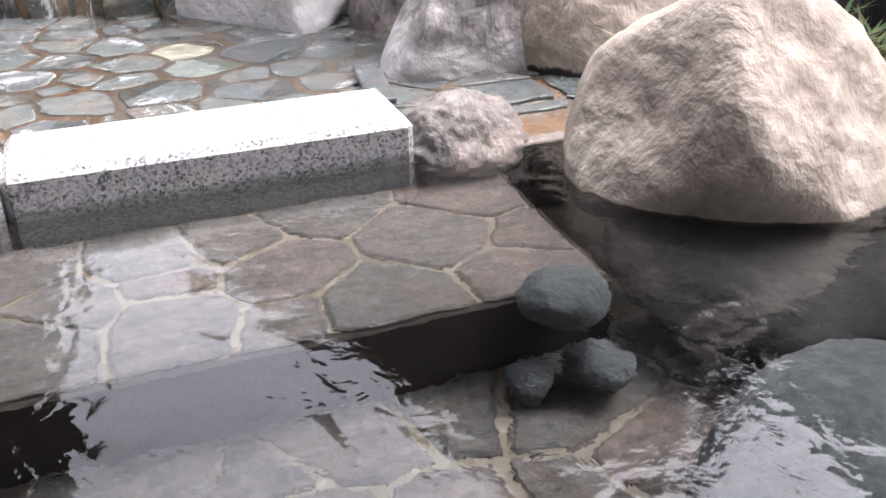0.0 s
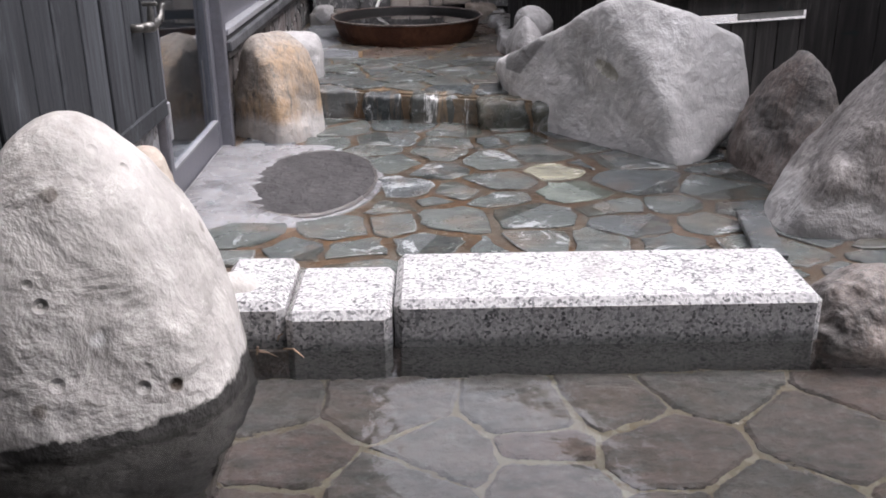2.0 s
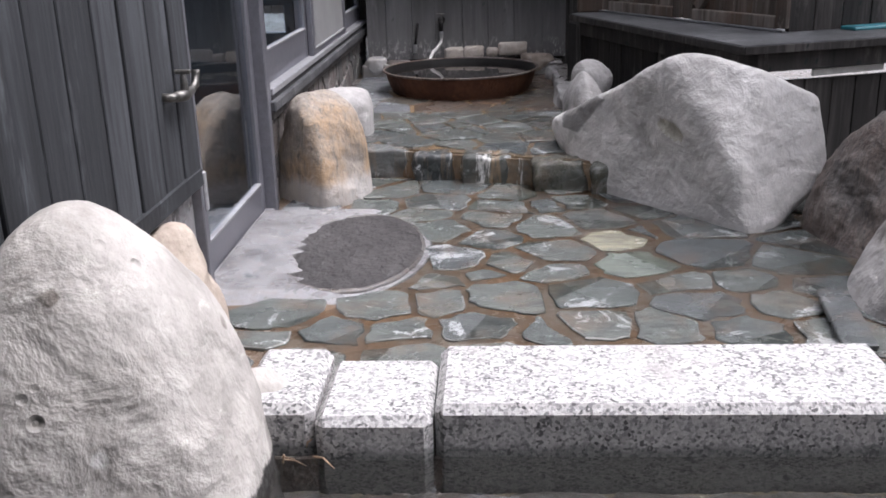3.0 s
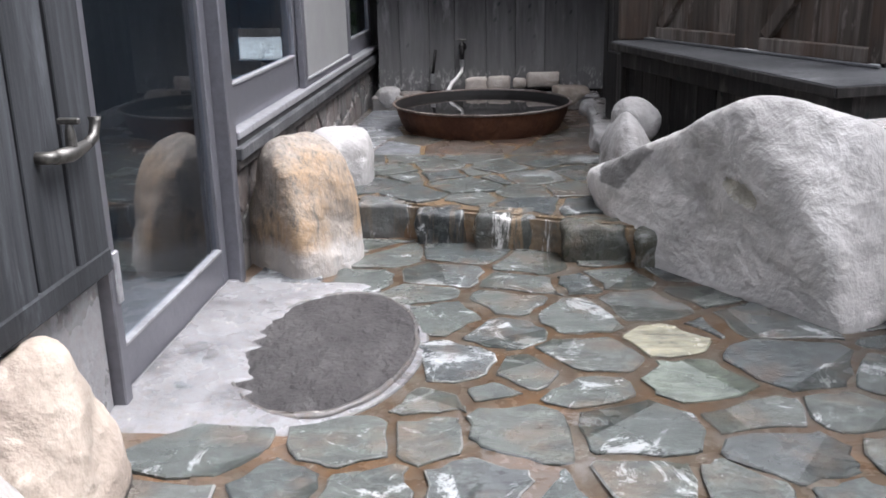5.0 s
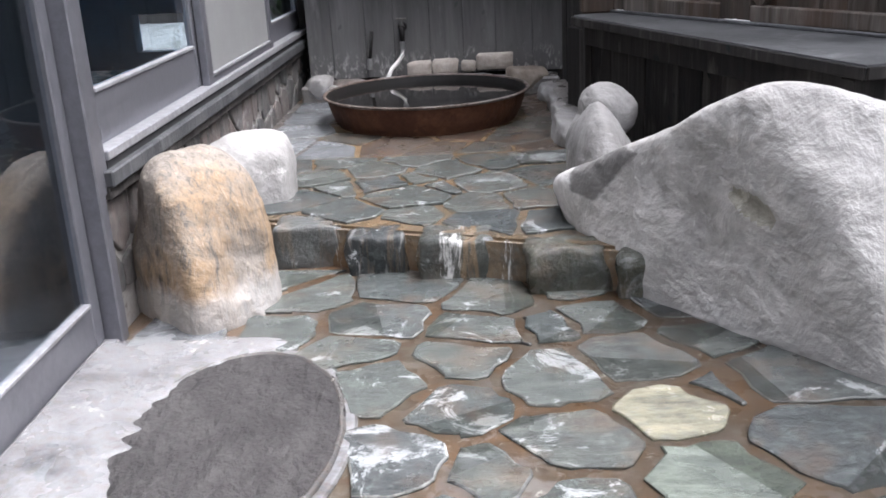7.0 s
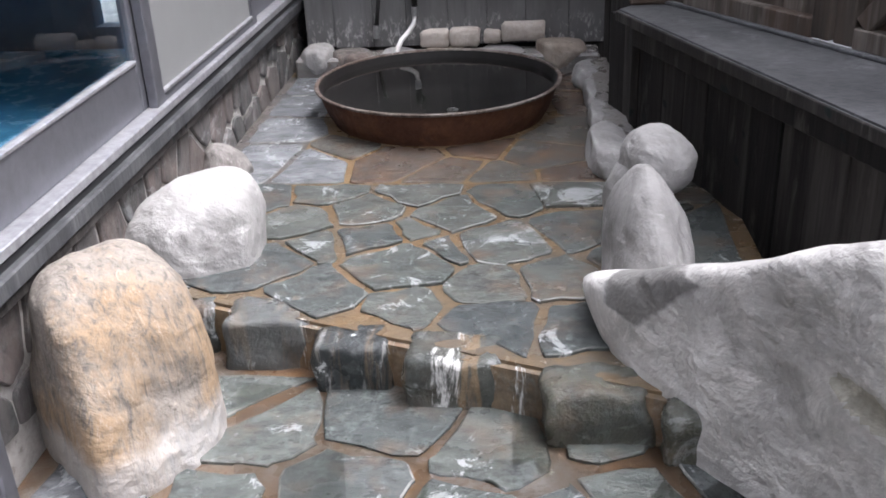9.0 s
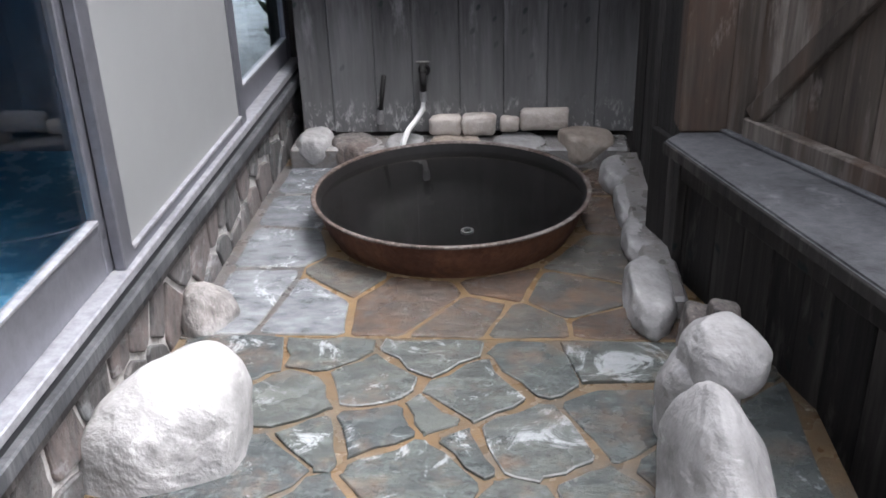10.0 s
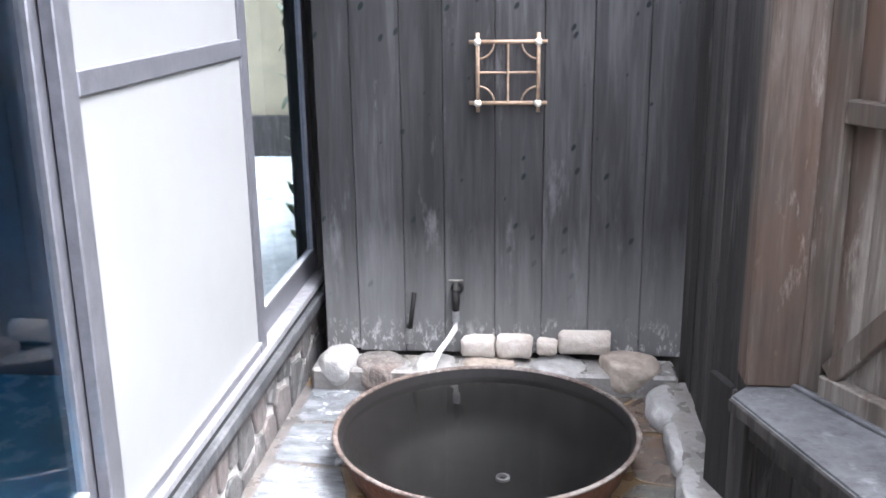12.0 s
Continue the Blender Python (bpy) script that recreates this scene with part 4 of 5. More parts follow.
# ------------------------------------------------------------------ far board wall
far = thing("wall_far", "charred weathered board wall with knots and pale mineral stains", "wall", kind="structure")
boards(far, (0.08, FAR), (-1.43, FAR), 0.26, 2.35, 0.19, -0.03, "wall_wood", 41, 0.002)
part("backing", box(-1.43, 0.1, FAR + 0.032, FAR + 0.08, -0.1, 2.35, 0), "hut_wood", far)
# unseen wall added to block open sky from the last pane's reflection
part("return", box(-1.42, -1.36, FAR + 0.085, 11.8, -0.1, 2.35, 0.004), "hut_wood", far)
part("cap", box(-1.46, 0.12, FAR - 0.02, FAR + 0.1, 2.35, 2.40, 0.005), "hut_wood", far)
right = thing("wall_right", "dark board wall between tub corner and hut", "wall", kind="structure")
boards(right, (0.07, 7.02), (0.07, FAR), 0.1, 2.35, 0.14, -0.03, "hut_wood", 43)

# ------------------------------------------------------------------ hut with counter
TIP, COR = Vector((0.0, 6.92, 0)), Vector((0.60, 5.13, 0))
ED = (COR - TIP).normalized()
EN = Vector((-ED.y, ED.x, 0))
hut = thing("hut", "dark weathered timber hut wall with framed shutters", "hut", kind="structure")


def hp(s, d, z=0.0):
    """A place s along the counter's edge from its tip and d inwards."""
    p = TIP + ED * s + EN * d
    return Vector((p.x, p.y, z))


HL = (COR - TIP).length
boards(hut, hp(-0.35, 0.13).xy, hp(HL - 0.12, 0.13).xy, -0.05, 0.60, 0.15, 0.025, "hut_wood", 51)
boards(hut, hp(HL - 0.12, 0.13).xy, hp(HL - 0.12, 1.6).xy, -0.05, 0.50, 0.13, 0.025, "hut_wood", 52)
part("ledger", beam(hp(0.03, 0.075, 0.60), hp(HL - 0.04, 0.075, 0.60), 0.06, 0.085), "hut_wood", hut)
part("ledger", beam(hp(HL - 0.07, 0.0, 0.60), hp(HL - 0.07, 1.6, 0.60), 0.06, 0.085), "hut_wood", hut)
part("pale_strip", beam(hp(HL - 0.09, 0.42, 0.535), hp(HL - 0.09, 0.80, 0.54), 0.02, 0.035), "white_wood", hut, "worn white strip under the counter")
# counter top
G0, G1 = Vector((0.13, 7.05, 0)), Vector((0.93, 5.63, 0))
bm = bmesh.new()
outline = [TIP, COR, hp(HL, 1.6), hp(HL - 0.42, 1.6), G1 + Vector((0.1, 0.05, 0)), G0 + Vector((0.05, 0.1, 0))]
lo = [bm.verts.new((p.x, p.y, 0.645)) for p in outline]
hi = [bm.verts.new((p.x, p.y, 0.685)) for p in outline]
bm.faces.new(lo[::-1])
bm.faces.new(hi)
for k in range(6):
    bm.faces.new((lo[k], lo[(k + 1) % 6], hi[(k + 1) % 6], hi[k]))
bmesh.ops.recalc_face_normals(bm, faces=bm.faces)
bmesh.ops.bevel(bm, geom=bm.edges[:], offset=0.006, segments=2, affect="EDGES")
counter = thing("counter", "grey weathered wooden counter shelf of the hut", "counter")
part("top", bm, "counter_wood", counter)
part("edge_strip", beam(hp(0.01, -0.006, 0.664), hp(HL, -0.006, 0.664), 0.012, 0.034, 0.002), "hut_wood", counter)
part("edge_strip", beam(hp(HL + 0.006, 0.0, 0.664), hp(HL + 0.006, 1.55, 0.664), 0.012, 0.034, 0.002), "hut_wood", counter)
part("back_strip", beam(G0 + Vector((0.05, -0.06, 0.692)), G1 + Vector((-0.03, -0.03, 0.692)), 0.022, 0.012, 0.003), "counter_wood", counter, "worn pale strip along the shutters")
tagged(part("teal_sheet", beam(hp(HL - 0.30, 0.75, 0.694), hp(HL - 0.36, 1.5, 0.694), 0.10, 0.016), "teal"), "teal plastic sheet lying on the counter", "sheet")

# post and shutters above the counter
post = tagged(part("post", box(0.05, 0.205, 6.975, 7.09, 0.685, 2.5, 0.008), "brown_wood"), "worn brown timber post of the hut", "post", kind="structure")
GD = (G1 - Vector((0.2, 7.0, 0))).normalized()
GN = Vector((-GD.y, GD.x, 0))
GL = (G1 - Vector((0.2, 7.0, 0))).length


def gp(s, d, z):
    p = Vector((0.2, 7.0, 0)) + GD * s + GN * d
    return Vector((p.x, p.y, z))


for k in range(2):
    sh = tagged(thing("shutter", "worn brown framed timber shutter with a diagonal brace", "shutter", "shutters of the hut"))
    s0, s1 = 0.02 + k * GL / 2, (k + 1) * GL / 2
    part("stile", beam(gp(s0 + 0.035, 0, 0.70), gp(s0 + 0.035, 0, 2.25), 0.07, 0.045, 0.004, GN), "brown_wood", sh)
    part("stile", beam(gp(s1 - 0.035, 0, 0.70), gp(s1 - 0.035, 0, 2.25), 0.07, 0.045, 0.004, GN), "brown_wood", sh)
    for z in (0.725, 1.46, 2.22):
        part("rail", beam(gp(s0 + 0.07, 0, z), gp(s1 - 0.07, 0, z), 0.043, 0.06), "brown_wood", sh)
    part("brace", beam(gp(s0 + 0.09, 0.003, 0.76), gp(s1 - 0.09, 0.003, 1.43), 0.036, 0.06), "brown_wood", sh)
    boards(sh, gp(s0 + 0.05, 0.02, 0).xy, gp(s1 - 0.05, 0.02, 0).xy, 0.70, 2.25, 0.11, 0.015, "brown_wood", 60 + k)
boards(hut, G1.xy, (G1 + EN * 1.3).xy, 0.68, 2.6, 0.16, 0.03, "hut_wood", 66)
bm = bmesh.new()
ro = [hp(-0.5, 0.42), hp(HL + 1.5, 0.42), hp(HL + 1.5, 2.2), Vector((1.7, 9.0, 0)), Vector((0.02, 9.0, 0))]
lo = [bm.verts.new((p.x, p.y, 2.55 + 0.18 * max(0, (p - TIP).dot(EN)))) for p in ro]
hi = [bm.verts.new((p.x, p.y, 2.61 + 0.18 * max(0, (p - TIP).dot(EN)))) for p in ro]
bm.faces.new(lo[::-1])
bm.faces.new(hi)
for k in range(5):
    bm.faces.new((lo[k], lo[(k + 1) % 5], hi[(k + 1) % 5], hi[k]))
bmesh.ops.recalc_face_normals(bm, faces=bm.faces)
tagged(part("hut_roof", bm, "roof"), "dark sloping board roof of the hut", "roof", kind="structure")

# board fences that close the court
fence = thing("fence_right", "dark upright board fence beside the rocks", "fence", kind="structure")
boards(fence, (1.17, 5.02), (2.6, 3.9), -0.05, 2.2, 0.15, 0.03, "hut_wood", 71)
boards(fence, (2.6, 3.9), (2.6, -1.6), -0.05, 2.0, 0.16, 0.03, "hut_wood", 72)
near = thing("fence_near", "dark upright board fence behind the pool", "fence", kind="structure")
boards(near, (2.6, -1.6), (-2.5, -1.6), -0.05, 2.0, 0.16, -0.03, "hut_wood", 73)
boards(near, (-2.5, -1.6), (-2.5, 0.4), -0.05, 2.6, 0.16, -0.03, "side_wood", 74)
boards(near, (-2.5, 0.4), (LEFT - 0.05, 0.4), -0.05, 2.6, 0.16, -0.03, "side_wood", 75)

# ------------------------------------------------------------------ iron tub
TUB = (-0.70, 7.48)
tub = thing("iron_tub", "round rusty cast-iron cauldron bath filled with dark water", "bath tub", at=(TUB[0], TUB[1], 0))
shell = part("shell", lathe([(0.425, 0.06), (0.455, 0.14), (0.482, 0.185), (0.501, 0.235), (0.511, 0.275), (0.516, 0.290)], 96), "rust_iron", tub, "rust-brown outer shell", True)
bowl = part("bowl", lathe([(0.513, 0.292), (0.497, 0.25), (0.472, 0.20), (0.432, 0.12), (0.395, 0.04), (0.35, -0.03), (0.29, -0.06), (0.0, -0.07)], 96), "iron", tub, "black inner bowl", True)
part("rim", lathe([(0.514, 0.286), (0.519, 0.284), (0.530, 0.289), (0.533, 0.295), (0.530, 0.299), (0.520, 0.300), (0.514, 0.296), (0.514, 0.286)], 96), "rim", tub, "scaled worn rim", True)
drain = part("drain_ring", lathe([(0.025, -0.07), (0.025, -0.050), (0.016, -0.050), (0.015, -0.07)], 24), "steel", bowl, "dull steel drain ring")
drain.location = (0.06, -0.02, 0)
tw = part("tub_water", lathe([(0.498, 0.262), (0.0, 0.262)], 64), "still_water", bowl, "still dark bath water")
tw.visible_shadow = False


# tap beside the door: body runs along the wall
t1 = thing("wall_tap", "tarnished brass twin-outlet tap on the board wall", "tap", at=(LEFT + 0.0, 3.72, 0.745))
part("flange", tube([(0.0, 0, 0), (0.012, 0, 0), (0.02, 0, 0)], [0.034, 0.034, 0.02], 18), "brass", t1)
part("neck", tube([(0.01, 0, 0), (0.05, 0.0, 0), (0.07, 0.02, 0)], 0.014, 12), "brass", t1, "", True)
part("body", tube([(0.065, 0.01, 0), (0.07, 0.07, -0.005), (0.07, 0.15, 0.0)], [0.016, 0.018, 0.013], 12), "brass", t1, "", True)
part("spout", tube([(0.07, 0.145, 0), (0.07, 0.19, 0.01), (0.07, 0.205, 0.04), (0.07, 0.207, 0.055)], [0.013, 0.013, 0.013, 0.016], 12), "brass", t1, "", True)
bonnet = part("bonnet", tube([(0.07, 0.08, 0.01), (0.07, 0.08, 0.045), (0.07, 0.08, 0.06)], [0.013, 0.011, 0.007], 12), "brass", t1)
part("handle", beam((0.045, 0.08, 0.066), (0.095, 0.08, 0.066), 0.014, 0.014, 0.003), "brass", bonnet)

t2 = thing("bath_tap", "dark tarnished tap with a white pipe into the tub", "tap", at=(-0.862, FAR, 0.545))
part("flange", tube([(0, 0, 0), (0, -0.012, 0)], [0.028, 0.024], 16), "iron", t2)
part("body", tube([(0, -0.01, 0), (0, -0.06, 0.0), (0, -0.075, -0.02), (0, -0.075, -0.085)], [0.014, 0.017, 0.017, 0.013], 12), "iron", t2, "", True)
bonnet = part("bonnet", tube([(0, -0.06, 0.01), (0, -0.06, 0.045)], [0.013, 0.008], 12), "brass", t2)
part("handle", beam((-0.03, -0.06, 0.05), (0.03, -0.06, 0.05), 0.012, 0.012, 0.003), "brass", bonnet)
part("collar", tube([(0, -0.075, -0.075), (0, -0.075, -0.12)], 0.016, 12), "steel", t2)
part("pipe", tube([(0, -0.075, -0.11), (-0.004, -0.08, -0.155), (-0.03, -0.12, -0.19), (-0.06, -0.18, -0.215), (-0.078, -0.235, -0.25), (-0.085, -0.26, -0.30)], 0.0125, 10), "hose", t2, "white curved plastic pipe", True)
t3 = thing("pipe_stub", "short slanted steel pipe with a pale fitting on the wall", "pipe", at=(-1.065, FAR, 0.34))
part("pipe", tube([(0.025, -0.03, 0.19), (0.01, -0.035, 0.08), (0.0, -0.04, 0.01)], 0.010, 10), "iron", t3, "", True)
part("fitting", tube([(0.002, -0.04, 0.035), (0.0, -0.04, 0.0), (0.0, -0.04, -0.03)], [0.014, 0.018, 0.016], 12), "steel", t3)
part("bracket", box(-0.012, 0.012, -0.035, 0.0, 0.02, 0.04, 0.002), "iron", t3)

# bamboo lattice ornament
orn = thing("bamboo_lattice", "small square bamboo lattice ornament tied with pale twine", "wall ornament", at=(-0.652, FAR - 0.02, 1.44))
H = 0.118
for k in (-1, 1):
    part("cane", tube([(-H - 0.035, 0, k * H), (0, -0.002, k * H), (H + 0.035, 0, k * H)], 0.008, 8), "bamboo", orn, "", True)
    part("cane", tube([(k * H, -0.008, -H - 0.035), (k * H, -0.010, 0), (k * H, -0.008, H + 0.035)], 0.008, 8), "bamboo", orn, "", True)
part("cane", tube([(-H, 0, 0), (H, 0, 0)], 0.005, 8), "bamboo", orn)
part("cane", tube([(0, -0.006, -H), (0, -0.006, H)], 0.005, 8), "bamboo", orn)
for sx in (-1, 1):
    for sz in (-1, 1):
        arc = [(sx * H - sx * 0.065 * math.cos(a), -0.003, sz * H - sz * 0.065 * math.sin(a)) for a in [radians(q) for q in range(0, 91, 15)]]
        part("arc", tube(arc, 0.004, 8), "bamboo", orn, "", True)
        knot = bmesh.new()
        bmesh.ops.create_icosphere(knot, subdivisions=2, radius=0.016)
        for v in knot.verts:
            v.co = v.co * (1 + 0.25 * noise.noise(v.co * 90)) + Vector((sx * H, -0.006, sz * H))
        part("binding", knot, "twine", orn, "", True)

# bleached bricks along the foot of the far wall
for x0, x1, z0, z1 in ((-0.842, -0.70, 0.262, 0.345), (-0.695, -0.545, 0.262, 0.352), (-0.525, -0.44, 0.275, 0.340), (-0.435, -0.22, 0.282, 0.375)):
    bm = box(x0, x1, FAR - 0.075, FAR - 0.004, z0, z1, 0.012)
    bmesh.ops.subdivide_edges(bm, edges=bm.edges[:], cuts=2, use_grid_fill=True)
    for v in bm.verts:
        v.co += 0.008 * noise.noise_vector(v.co * 22)
    tagged(part("brick", bm, "block", None, "", True), "bleached crumbling brick at the foot of the wall", "brick", "bricks behind the tub")

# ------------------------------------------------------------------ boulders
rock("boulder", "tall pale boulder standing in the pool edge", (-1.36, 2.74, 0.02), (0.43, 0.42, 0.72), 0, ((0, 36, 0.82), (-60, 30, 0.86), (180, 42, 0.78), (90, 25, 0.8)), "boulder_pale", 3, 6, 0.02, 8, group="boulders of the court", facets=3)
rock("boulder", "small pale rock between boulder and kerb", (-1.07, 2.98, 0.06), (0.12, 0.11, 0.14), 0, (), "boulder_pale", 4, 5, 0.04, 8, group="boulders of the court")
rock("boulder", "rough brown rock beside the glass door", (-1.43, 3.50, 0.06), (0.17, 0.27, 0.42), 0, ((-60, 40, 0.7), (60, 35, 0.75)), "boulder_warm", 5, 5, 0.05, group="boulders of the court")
rock("boulder", "rounded rust-stained rock beside the door post", (-1.32, 5.32, 0.04), (0.275, 0.20, 0.485), -45, ((-90, 4, 0.80), (0, 40, 0.98), (180, 45, 0.90), (0, 55, 0.93), (0, 0, 0.95), (180, 0, 0.95), (0, 88, 1.0)), "boulder_brown", 7, 6, 0.03, 10, group="boulders of the court", facets=3, sphere=0.15)
rock("boulder", "grey rounded rock under the window", (-1.33, 6.06, 0.16), (0.215, 0.25, 0.27), -20, ((-45, 8, 0.78), (25, 0, 0.85), (-70, 55, 0.82), (0, 85, 0.86), (60, -30, 0.8)), "boulder", 9, 5, 0.025, 14, group="boulders of the court", sphere=0.25, facets=5)
rock("boulder", "small broken rock against the low wall", (-1.43, 6.72, 0.15), (0.10, 0.12, 0.145), 0, ((-45, 30, 0.7), (30, 50, 0.75), (0, 85, 0.8)), "boulder_dull", 10, 5, 0.04, 14, group="boulders of the court", facets=10)
PIT = (0.11, 0.178)
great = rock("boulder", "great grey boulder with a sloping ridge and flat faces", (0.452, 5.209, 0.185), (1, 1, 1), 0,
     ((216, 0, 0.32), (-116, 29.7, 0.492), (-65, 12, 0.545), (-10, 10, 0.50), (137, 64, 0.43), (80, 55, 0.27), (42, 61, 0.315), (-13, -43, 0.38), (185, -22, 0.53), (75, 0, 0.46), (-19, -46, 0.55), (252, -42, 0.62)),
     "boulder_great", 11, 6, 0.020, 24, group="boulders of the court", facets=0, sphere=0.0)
great.data.materials.append(M["pitted"])
along = Vector((0.588, -0.809, 0.0))
for f in great.data.polygons:
    a, z = f.center.dot(along), f.center.z
    if f.normal.dot(Vector((-0.809, -0.588, 0.0))) < 0.3:
        continue
    ragged = 0.03 * noise.noise(f.center * 7)
    if ((a - PIT[0]) / 0.075) ** 2 + ((z - PIT[1] + 0.3 * (a - PIT[0])) / 0.038) ** 2 < 1 + 4 * ragged:
        f.material_index = 1
for v in great.data.vertices:
    q = ((v.co.dot(along) - PIT[0]) / 0.075) ** 2 + ((v.co.z - PIT[1] + 0.3 * (v.co.dot(along) - PIT[0])) / 0.038) ** 2
    if q < 1 and v.co.dot(Vector((-0.809, -0.588, 0.0))) > 0.1:
        v.co += Vector((0.809, 0.588, 0.0)) * 0.015 * (1 - q * q)
rock("boulder", "upright grey rock leaning on the great boulder", (-0.005, 5.84, 0.20), (0.12, 0.23, 0.29), 12, ((-60, 40, 0.85), (180, 10, 0.85), (90, 40, 0.8)), "boulder", 14, 5, 0.03, 12, lean=(0.05, 0.22), group="boulders of the court", facets=6)
rock("boulder", "pale knob-shaped rock on top of the row", (0.055, 6.13, 0.405), (0.125, 0.115, 0.105), 20, ((180, 0, 0.85), (-90, 20, 0.9)), "boulder", 15, 5, 0.04, 10, group="boulders of the court")
rock("boulder", "grey rock carrying the knob-shaped one", (0.005, 6.15, 0.22), (0.105, 0.13, 0.22), 0, (), "boulder", 16, 5, 0.04, 12, group="boulders of the court", facets=9)
for k, (x, y, z, a, b, c) in enumerate(((0.08, 6.50, 0.24, 0.07, 0.10, 0.15), (0.11, 6.42, 0.33, 0.05, 0.05, 0.12), (-0.03, 6.84, 0.19, 0.085, 0.25, 0.12), (0.0, 7.24, 0.18, 0.085, 0.19, 0.09), (0.0, 7.57, 0.175, 0.085, 0.19, 0.09), (-0.02, 7.9, 0.18, 0.10, 0.18, 0.09))):
    rock("edging_rock", "low grey rock edging the tub floor", (x, y, z), (a, b, c), 0, ((0, 86, 0.5), (180, 12, 0.8), (-90, 10, 0.9), (90, 10, 0.9)), "boulder_dark" if k < 2 else "boulder", 20 + k, 5, 0.04, 16, facets=12, group="edging rocks by the tub")
ledge = thing("edging_wall", "low mortared kerb of rough stones round the tub", "kerb", kind="structure")
part("back_ledge", box(-1.46, 0.04, 8.06, FAR - 0.004, 0.1, 0.245, 0.012), "ledge_mortar", ledge)
part("side_ledge", box(-0.03, 0.085, 6.75, 8.07, 0.1, 0.225, 0.012), "ledge_mortar", ledge)
for k, (x, w, m) in enumerate(((-1.36, 0.09, "boulder"), (-1.18, 0.12, "boulder_dark"), (-0.95, 0.11, "boulder"), (-0.72, 0.13, "boulder_warm"), (-0.45, 0.14, "boulder"), (-0.15, 0.14, "boulder_warm"))):
    rock("edging_rock", "flat grey rock edging the back of the tub floor", (x, 8.15, 0.20 + 0.03 * (k in (0, 5))), (w, 0.12, 0.100), 0, ((0, 88, 0.62), (-90, 5, 0.85)), m, 30 + k, 5, 0.03, 16, facets=10, group="edging rocks by the tub")
rock("boulder", "pointed dark red-brown rock", (1.00, 4.45, 0.12), (0.24, 0.32, 0.42), 10, ((200, 30, 0.62), (0, 40, 0.6), (-80, 25, 0.7)), "boulder_dark", 41, 6, 0.06, 8, group="boulders of the court", sphere=0.25)
rock("boulder", "triangular grey boulder with a crusted foot", (1.08, 3.86, 0.08), (0.44, 0.26, 0.53), -4, ((180, 38, 0.62), (0, 28, 0.70), (-90, 12, 0.75)), "boulder_dull", 43, 6, 0.03, 10, group="boulders of the court", sphere=0.25)
rock("boulder", "mossy pitted rock behind the pool", (1.55, 3.75, 0.15), (0.36, 0.35, 0.45), 0, ((-90, 30, 0.8),), "boulder_warm", 45, 5, 0.04, group="boulders of the court")
rock("boulder", "knobbly pale rock at the end of the kerb", (0.68, 2.95, 0.0), (0.24, 0.19, 0.205), 10, ((-70, 40, 0.8),), "boulder_dark", 47, 6, 0.08, 6, group="boulders of the court")
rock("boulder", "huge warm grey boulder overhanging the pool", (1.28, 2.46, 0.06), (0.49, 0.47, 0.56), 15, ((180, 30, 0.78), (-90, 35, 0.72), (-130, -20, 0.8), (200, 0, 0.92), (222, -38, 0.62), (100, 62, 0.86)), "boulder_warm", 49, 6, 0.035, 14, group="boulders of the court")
# rock added near black for the shade and dark reflection below the boulder
rock("boulder", "near-black sunken rock in place of the shade under the huge boulder", (1.20, 2.20, -0.28), (0.52, 0.50, 0.27), 15, ((180, 20, 0.9), (0, 85, 0.9)), "boulder_sunk", 50, 5, 0.03, group="boulders in the pool")
rock("boulder", "rough grey rock at the pool edge", (1.50, 1.60, 0.08), (0.26, 0.24, 0.22), 0, (), "boulder", 51, 5, 0.06, group="boulders of the court")
rock("boulder", "smooth blue-grey boulder just under the water", (0.90, 1.36, -0.205), (0.48, 0.38, 0.22), 10, ((0, 80, 0.9),), "boulder_wet", 53, 5, 0.02, group="boulders in the pool")
for k, (x, y, z, r) in enumerate(((0.60, 2.12, -0.16, 0.125), (0.62, 1.99, -0.38, 0.09), (0.47, 2.04, -0.42, 0.075))):
    rock("boulder", "round blue-grey stone under the water", (x, y, z), (r, r * 0.95, r * 0.95), 30 * k, (), "boulder_wet", 60 + k, 5, 0.03, group="boulders in the pool")
rock("boulder", "dark rock in the corner of the pool", (-1.55, 1.75, -0.25), (0.45, 0.40, 0.30), 0, ((0, 80, 0.8),), "boulder_dark", 70, 5, 0.03, group="boulders in the pool")

tagged(part("loose_board", beam((0.56, 3.46, 0.03), (0.61, 3.86, 0.045), 0.10, 0.022, 0.004), "slate"), "short grey board lying on the wet stones", "board")

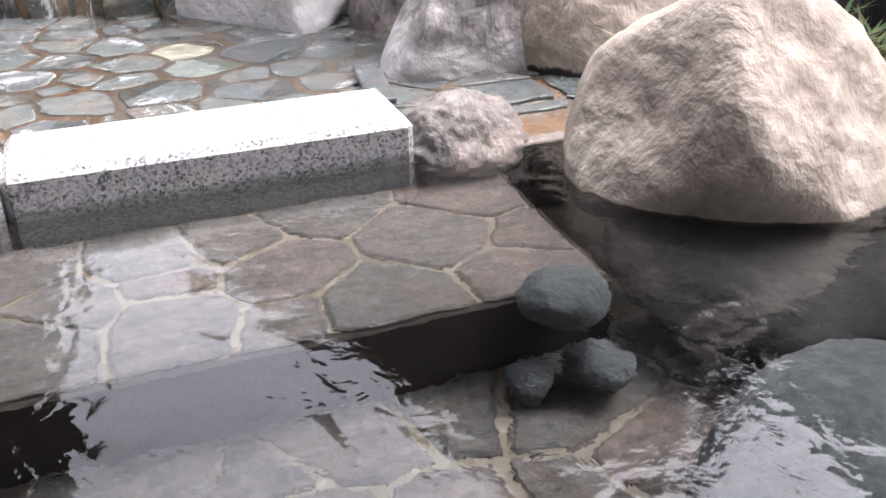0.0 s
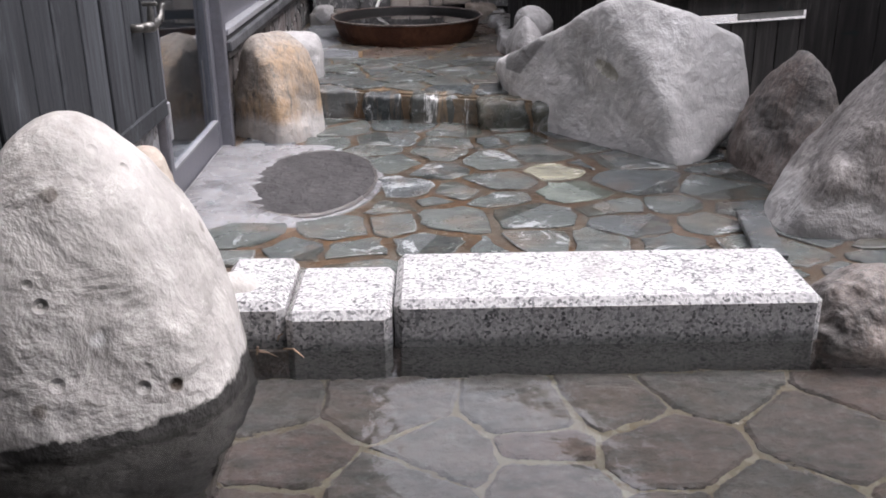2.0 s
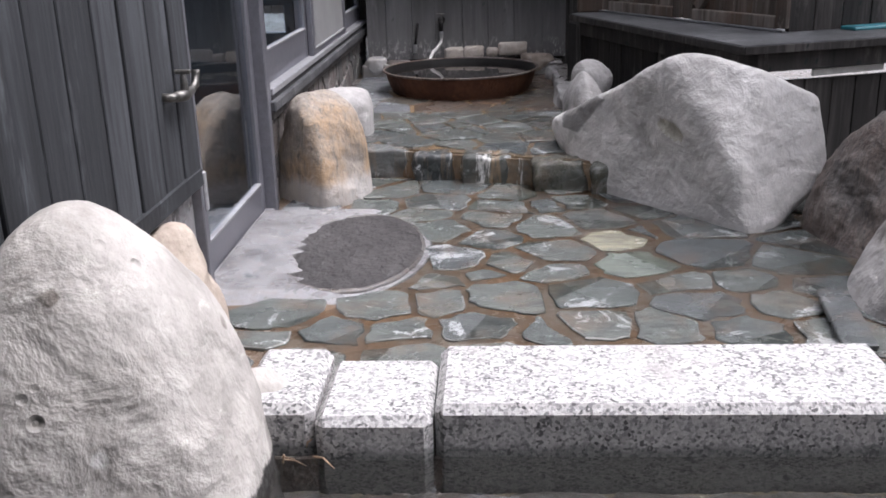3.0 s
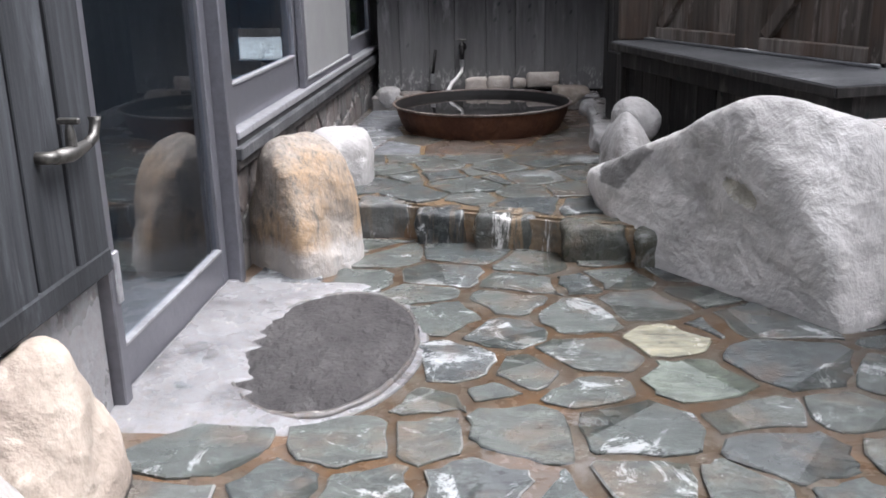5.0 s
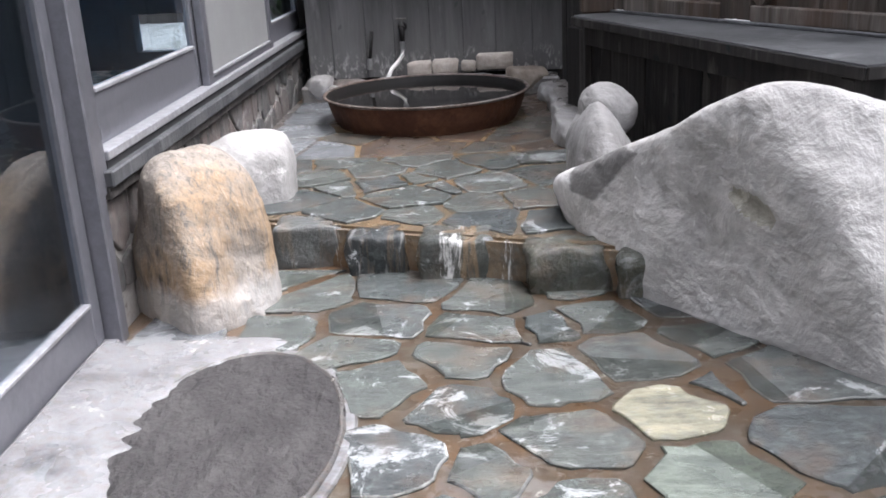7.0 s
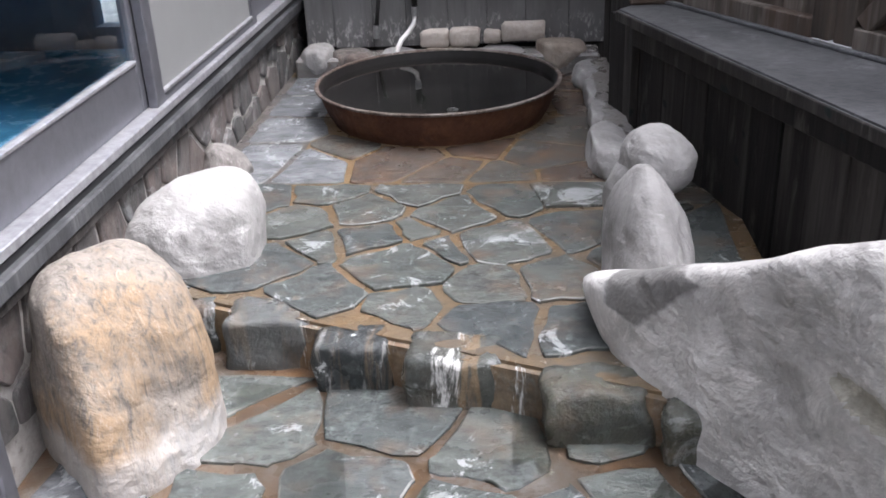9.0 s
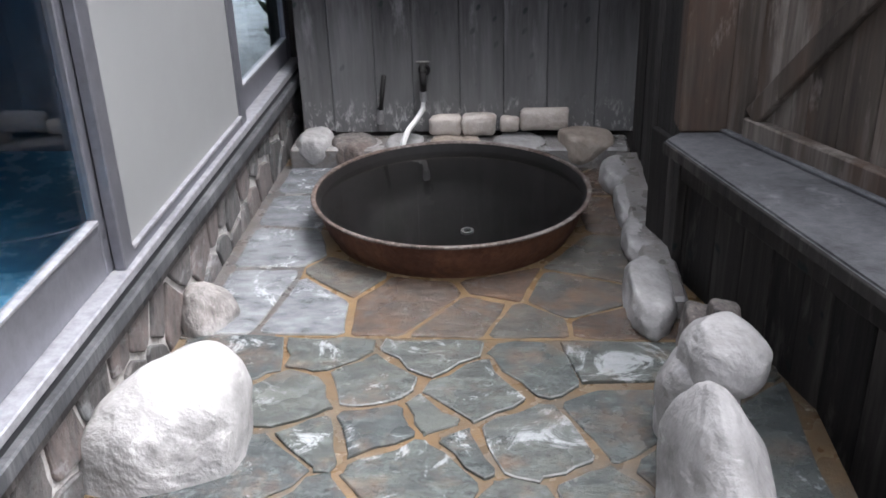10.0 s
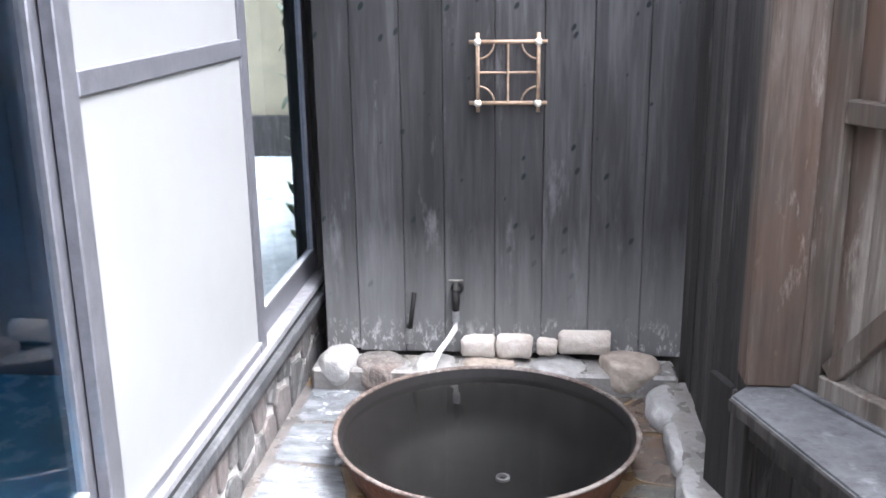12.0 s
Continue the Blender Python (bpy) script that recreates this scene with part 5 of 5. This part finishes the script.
# twigs caught between boulder and kerb
twigs = thing("twigs", "brown dead twigs caught beside the kerb", "twigs", at=(-0.95, 2.86, 0.06))
rnd = random.Random(77)
for _ in range(9):
    p0 = Vector((rnd.uniform(-0.05, 0.06), rnd.uniform(-0.05, 0.04), rnd.uniform(-0.03, 0.05)))
    p2 = p0 + Vector((rnd.uniform(-0.09, 0.09), rnd.uniform(-0.07, 0.05), rnd.uniform(-0.05, 0.06)))
    part("twig", tube([p0, (p0 + p2) / 2 + Vector((0, 0, 0.012)), p2], [0.003, 0.0025, 0.0015], 6), "bamboo", twigs)
bm = bmesh.new()
for _ in range(60):
    m = Matrix.Translation((rnd.uniform(0.14, 0.34), rnd.uniform(5.6, 6.2), rnd.uniform(0.0, 0.05))) @ Matrix.Diagonal((1, rnd.uniform(0.6, 1.2), 0.7, 1))
    bmesh.ops.create_icosphere(bm, subdivisions=1, radius=rnd.uniform(0.012, 0.03), matrix=m)
tagged(part("gravel", bm, "boulder_dark", None, "", True), "dark loose gravel behind the boulders", "gravel", kind="stuff")

# bamboo grass beside the great boulder
rnd = random.Random(90)


def grass(name, label, cx, cy, rx, ry, z, count, material, length, tall=0.0, wide=1.0):
    bm = bmesh.new()
    for _ in range(count):
        a = rnd.uniform(0, 6.283)
        x, y = cx + rx * rnd.gauss(0, 0.5), cy + ry * rnd.gauss(0, 0.5)
        ln, w = length * rnd.uniform(0.5, 1.1), rnd.uniform(0.006, 0.013)
        d, s = Vector((math.cos(a), math.sin(a), 0)), Vector((-math.sin(a), math.cos(a), 0))
        base, w = z + rnd.uniform(0, tall), w * wide
        prev = None
        for i in range(5):
            f = i / 4
            p = Vector((x, y, base)) + d * ln * 0.7 * f ** 1.5 + Vector((0, 0, ln * (f - 0.45 * f * f)))
            ww = w * (1 - f) * (0.6 + 1.6 * min(f * 2, 1)) + 0.0006
            row = (bm.verts.new(p - s * ww), bm.verts.new(p + s * ww))
            if prev:
                bm.faces.new((prev[0], prev[1], row[1], row[0]))
            prev = row
    tagged(part(name, bm, material), label, "grass", kind="stuff")


grass("bamboo_grass", "green bamboo grass growing behind the boulders", 1.95, 3.0, 0.28, 0.45, 0.0, 520, "leaf", 0.46)
grass("dry_grass", "dry yellow grass among the green blades", 1.9, 2.95, 0.28, 0.45, 0.0, 240, "leaf_dry", 0.42)
grass("shrub", "leafy shrub beyond the window", -1.80, 9.7, 0.07, 0.3, 0.3, 700, "leaf", 0.16, 1.4, 1.9)
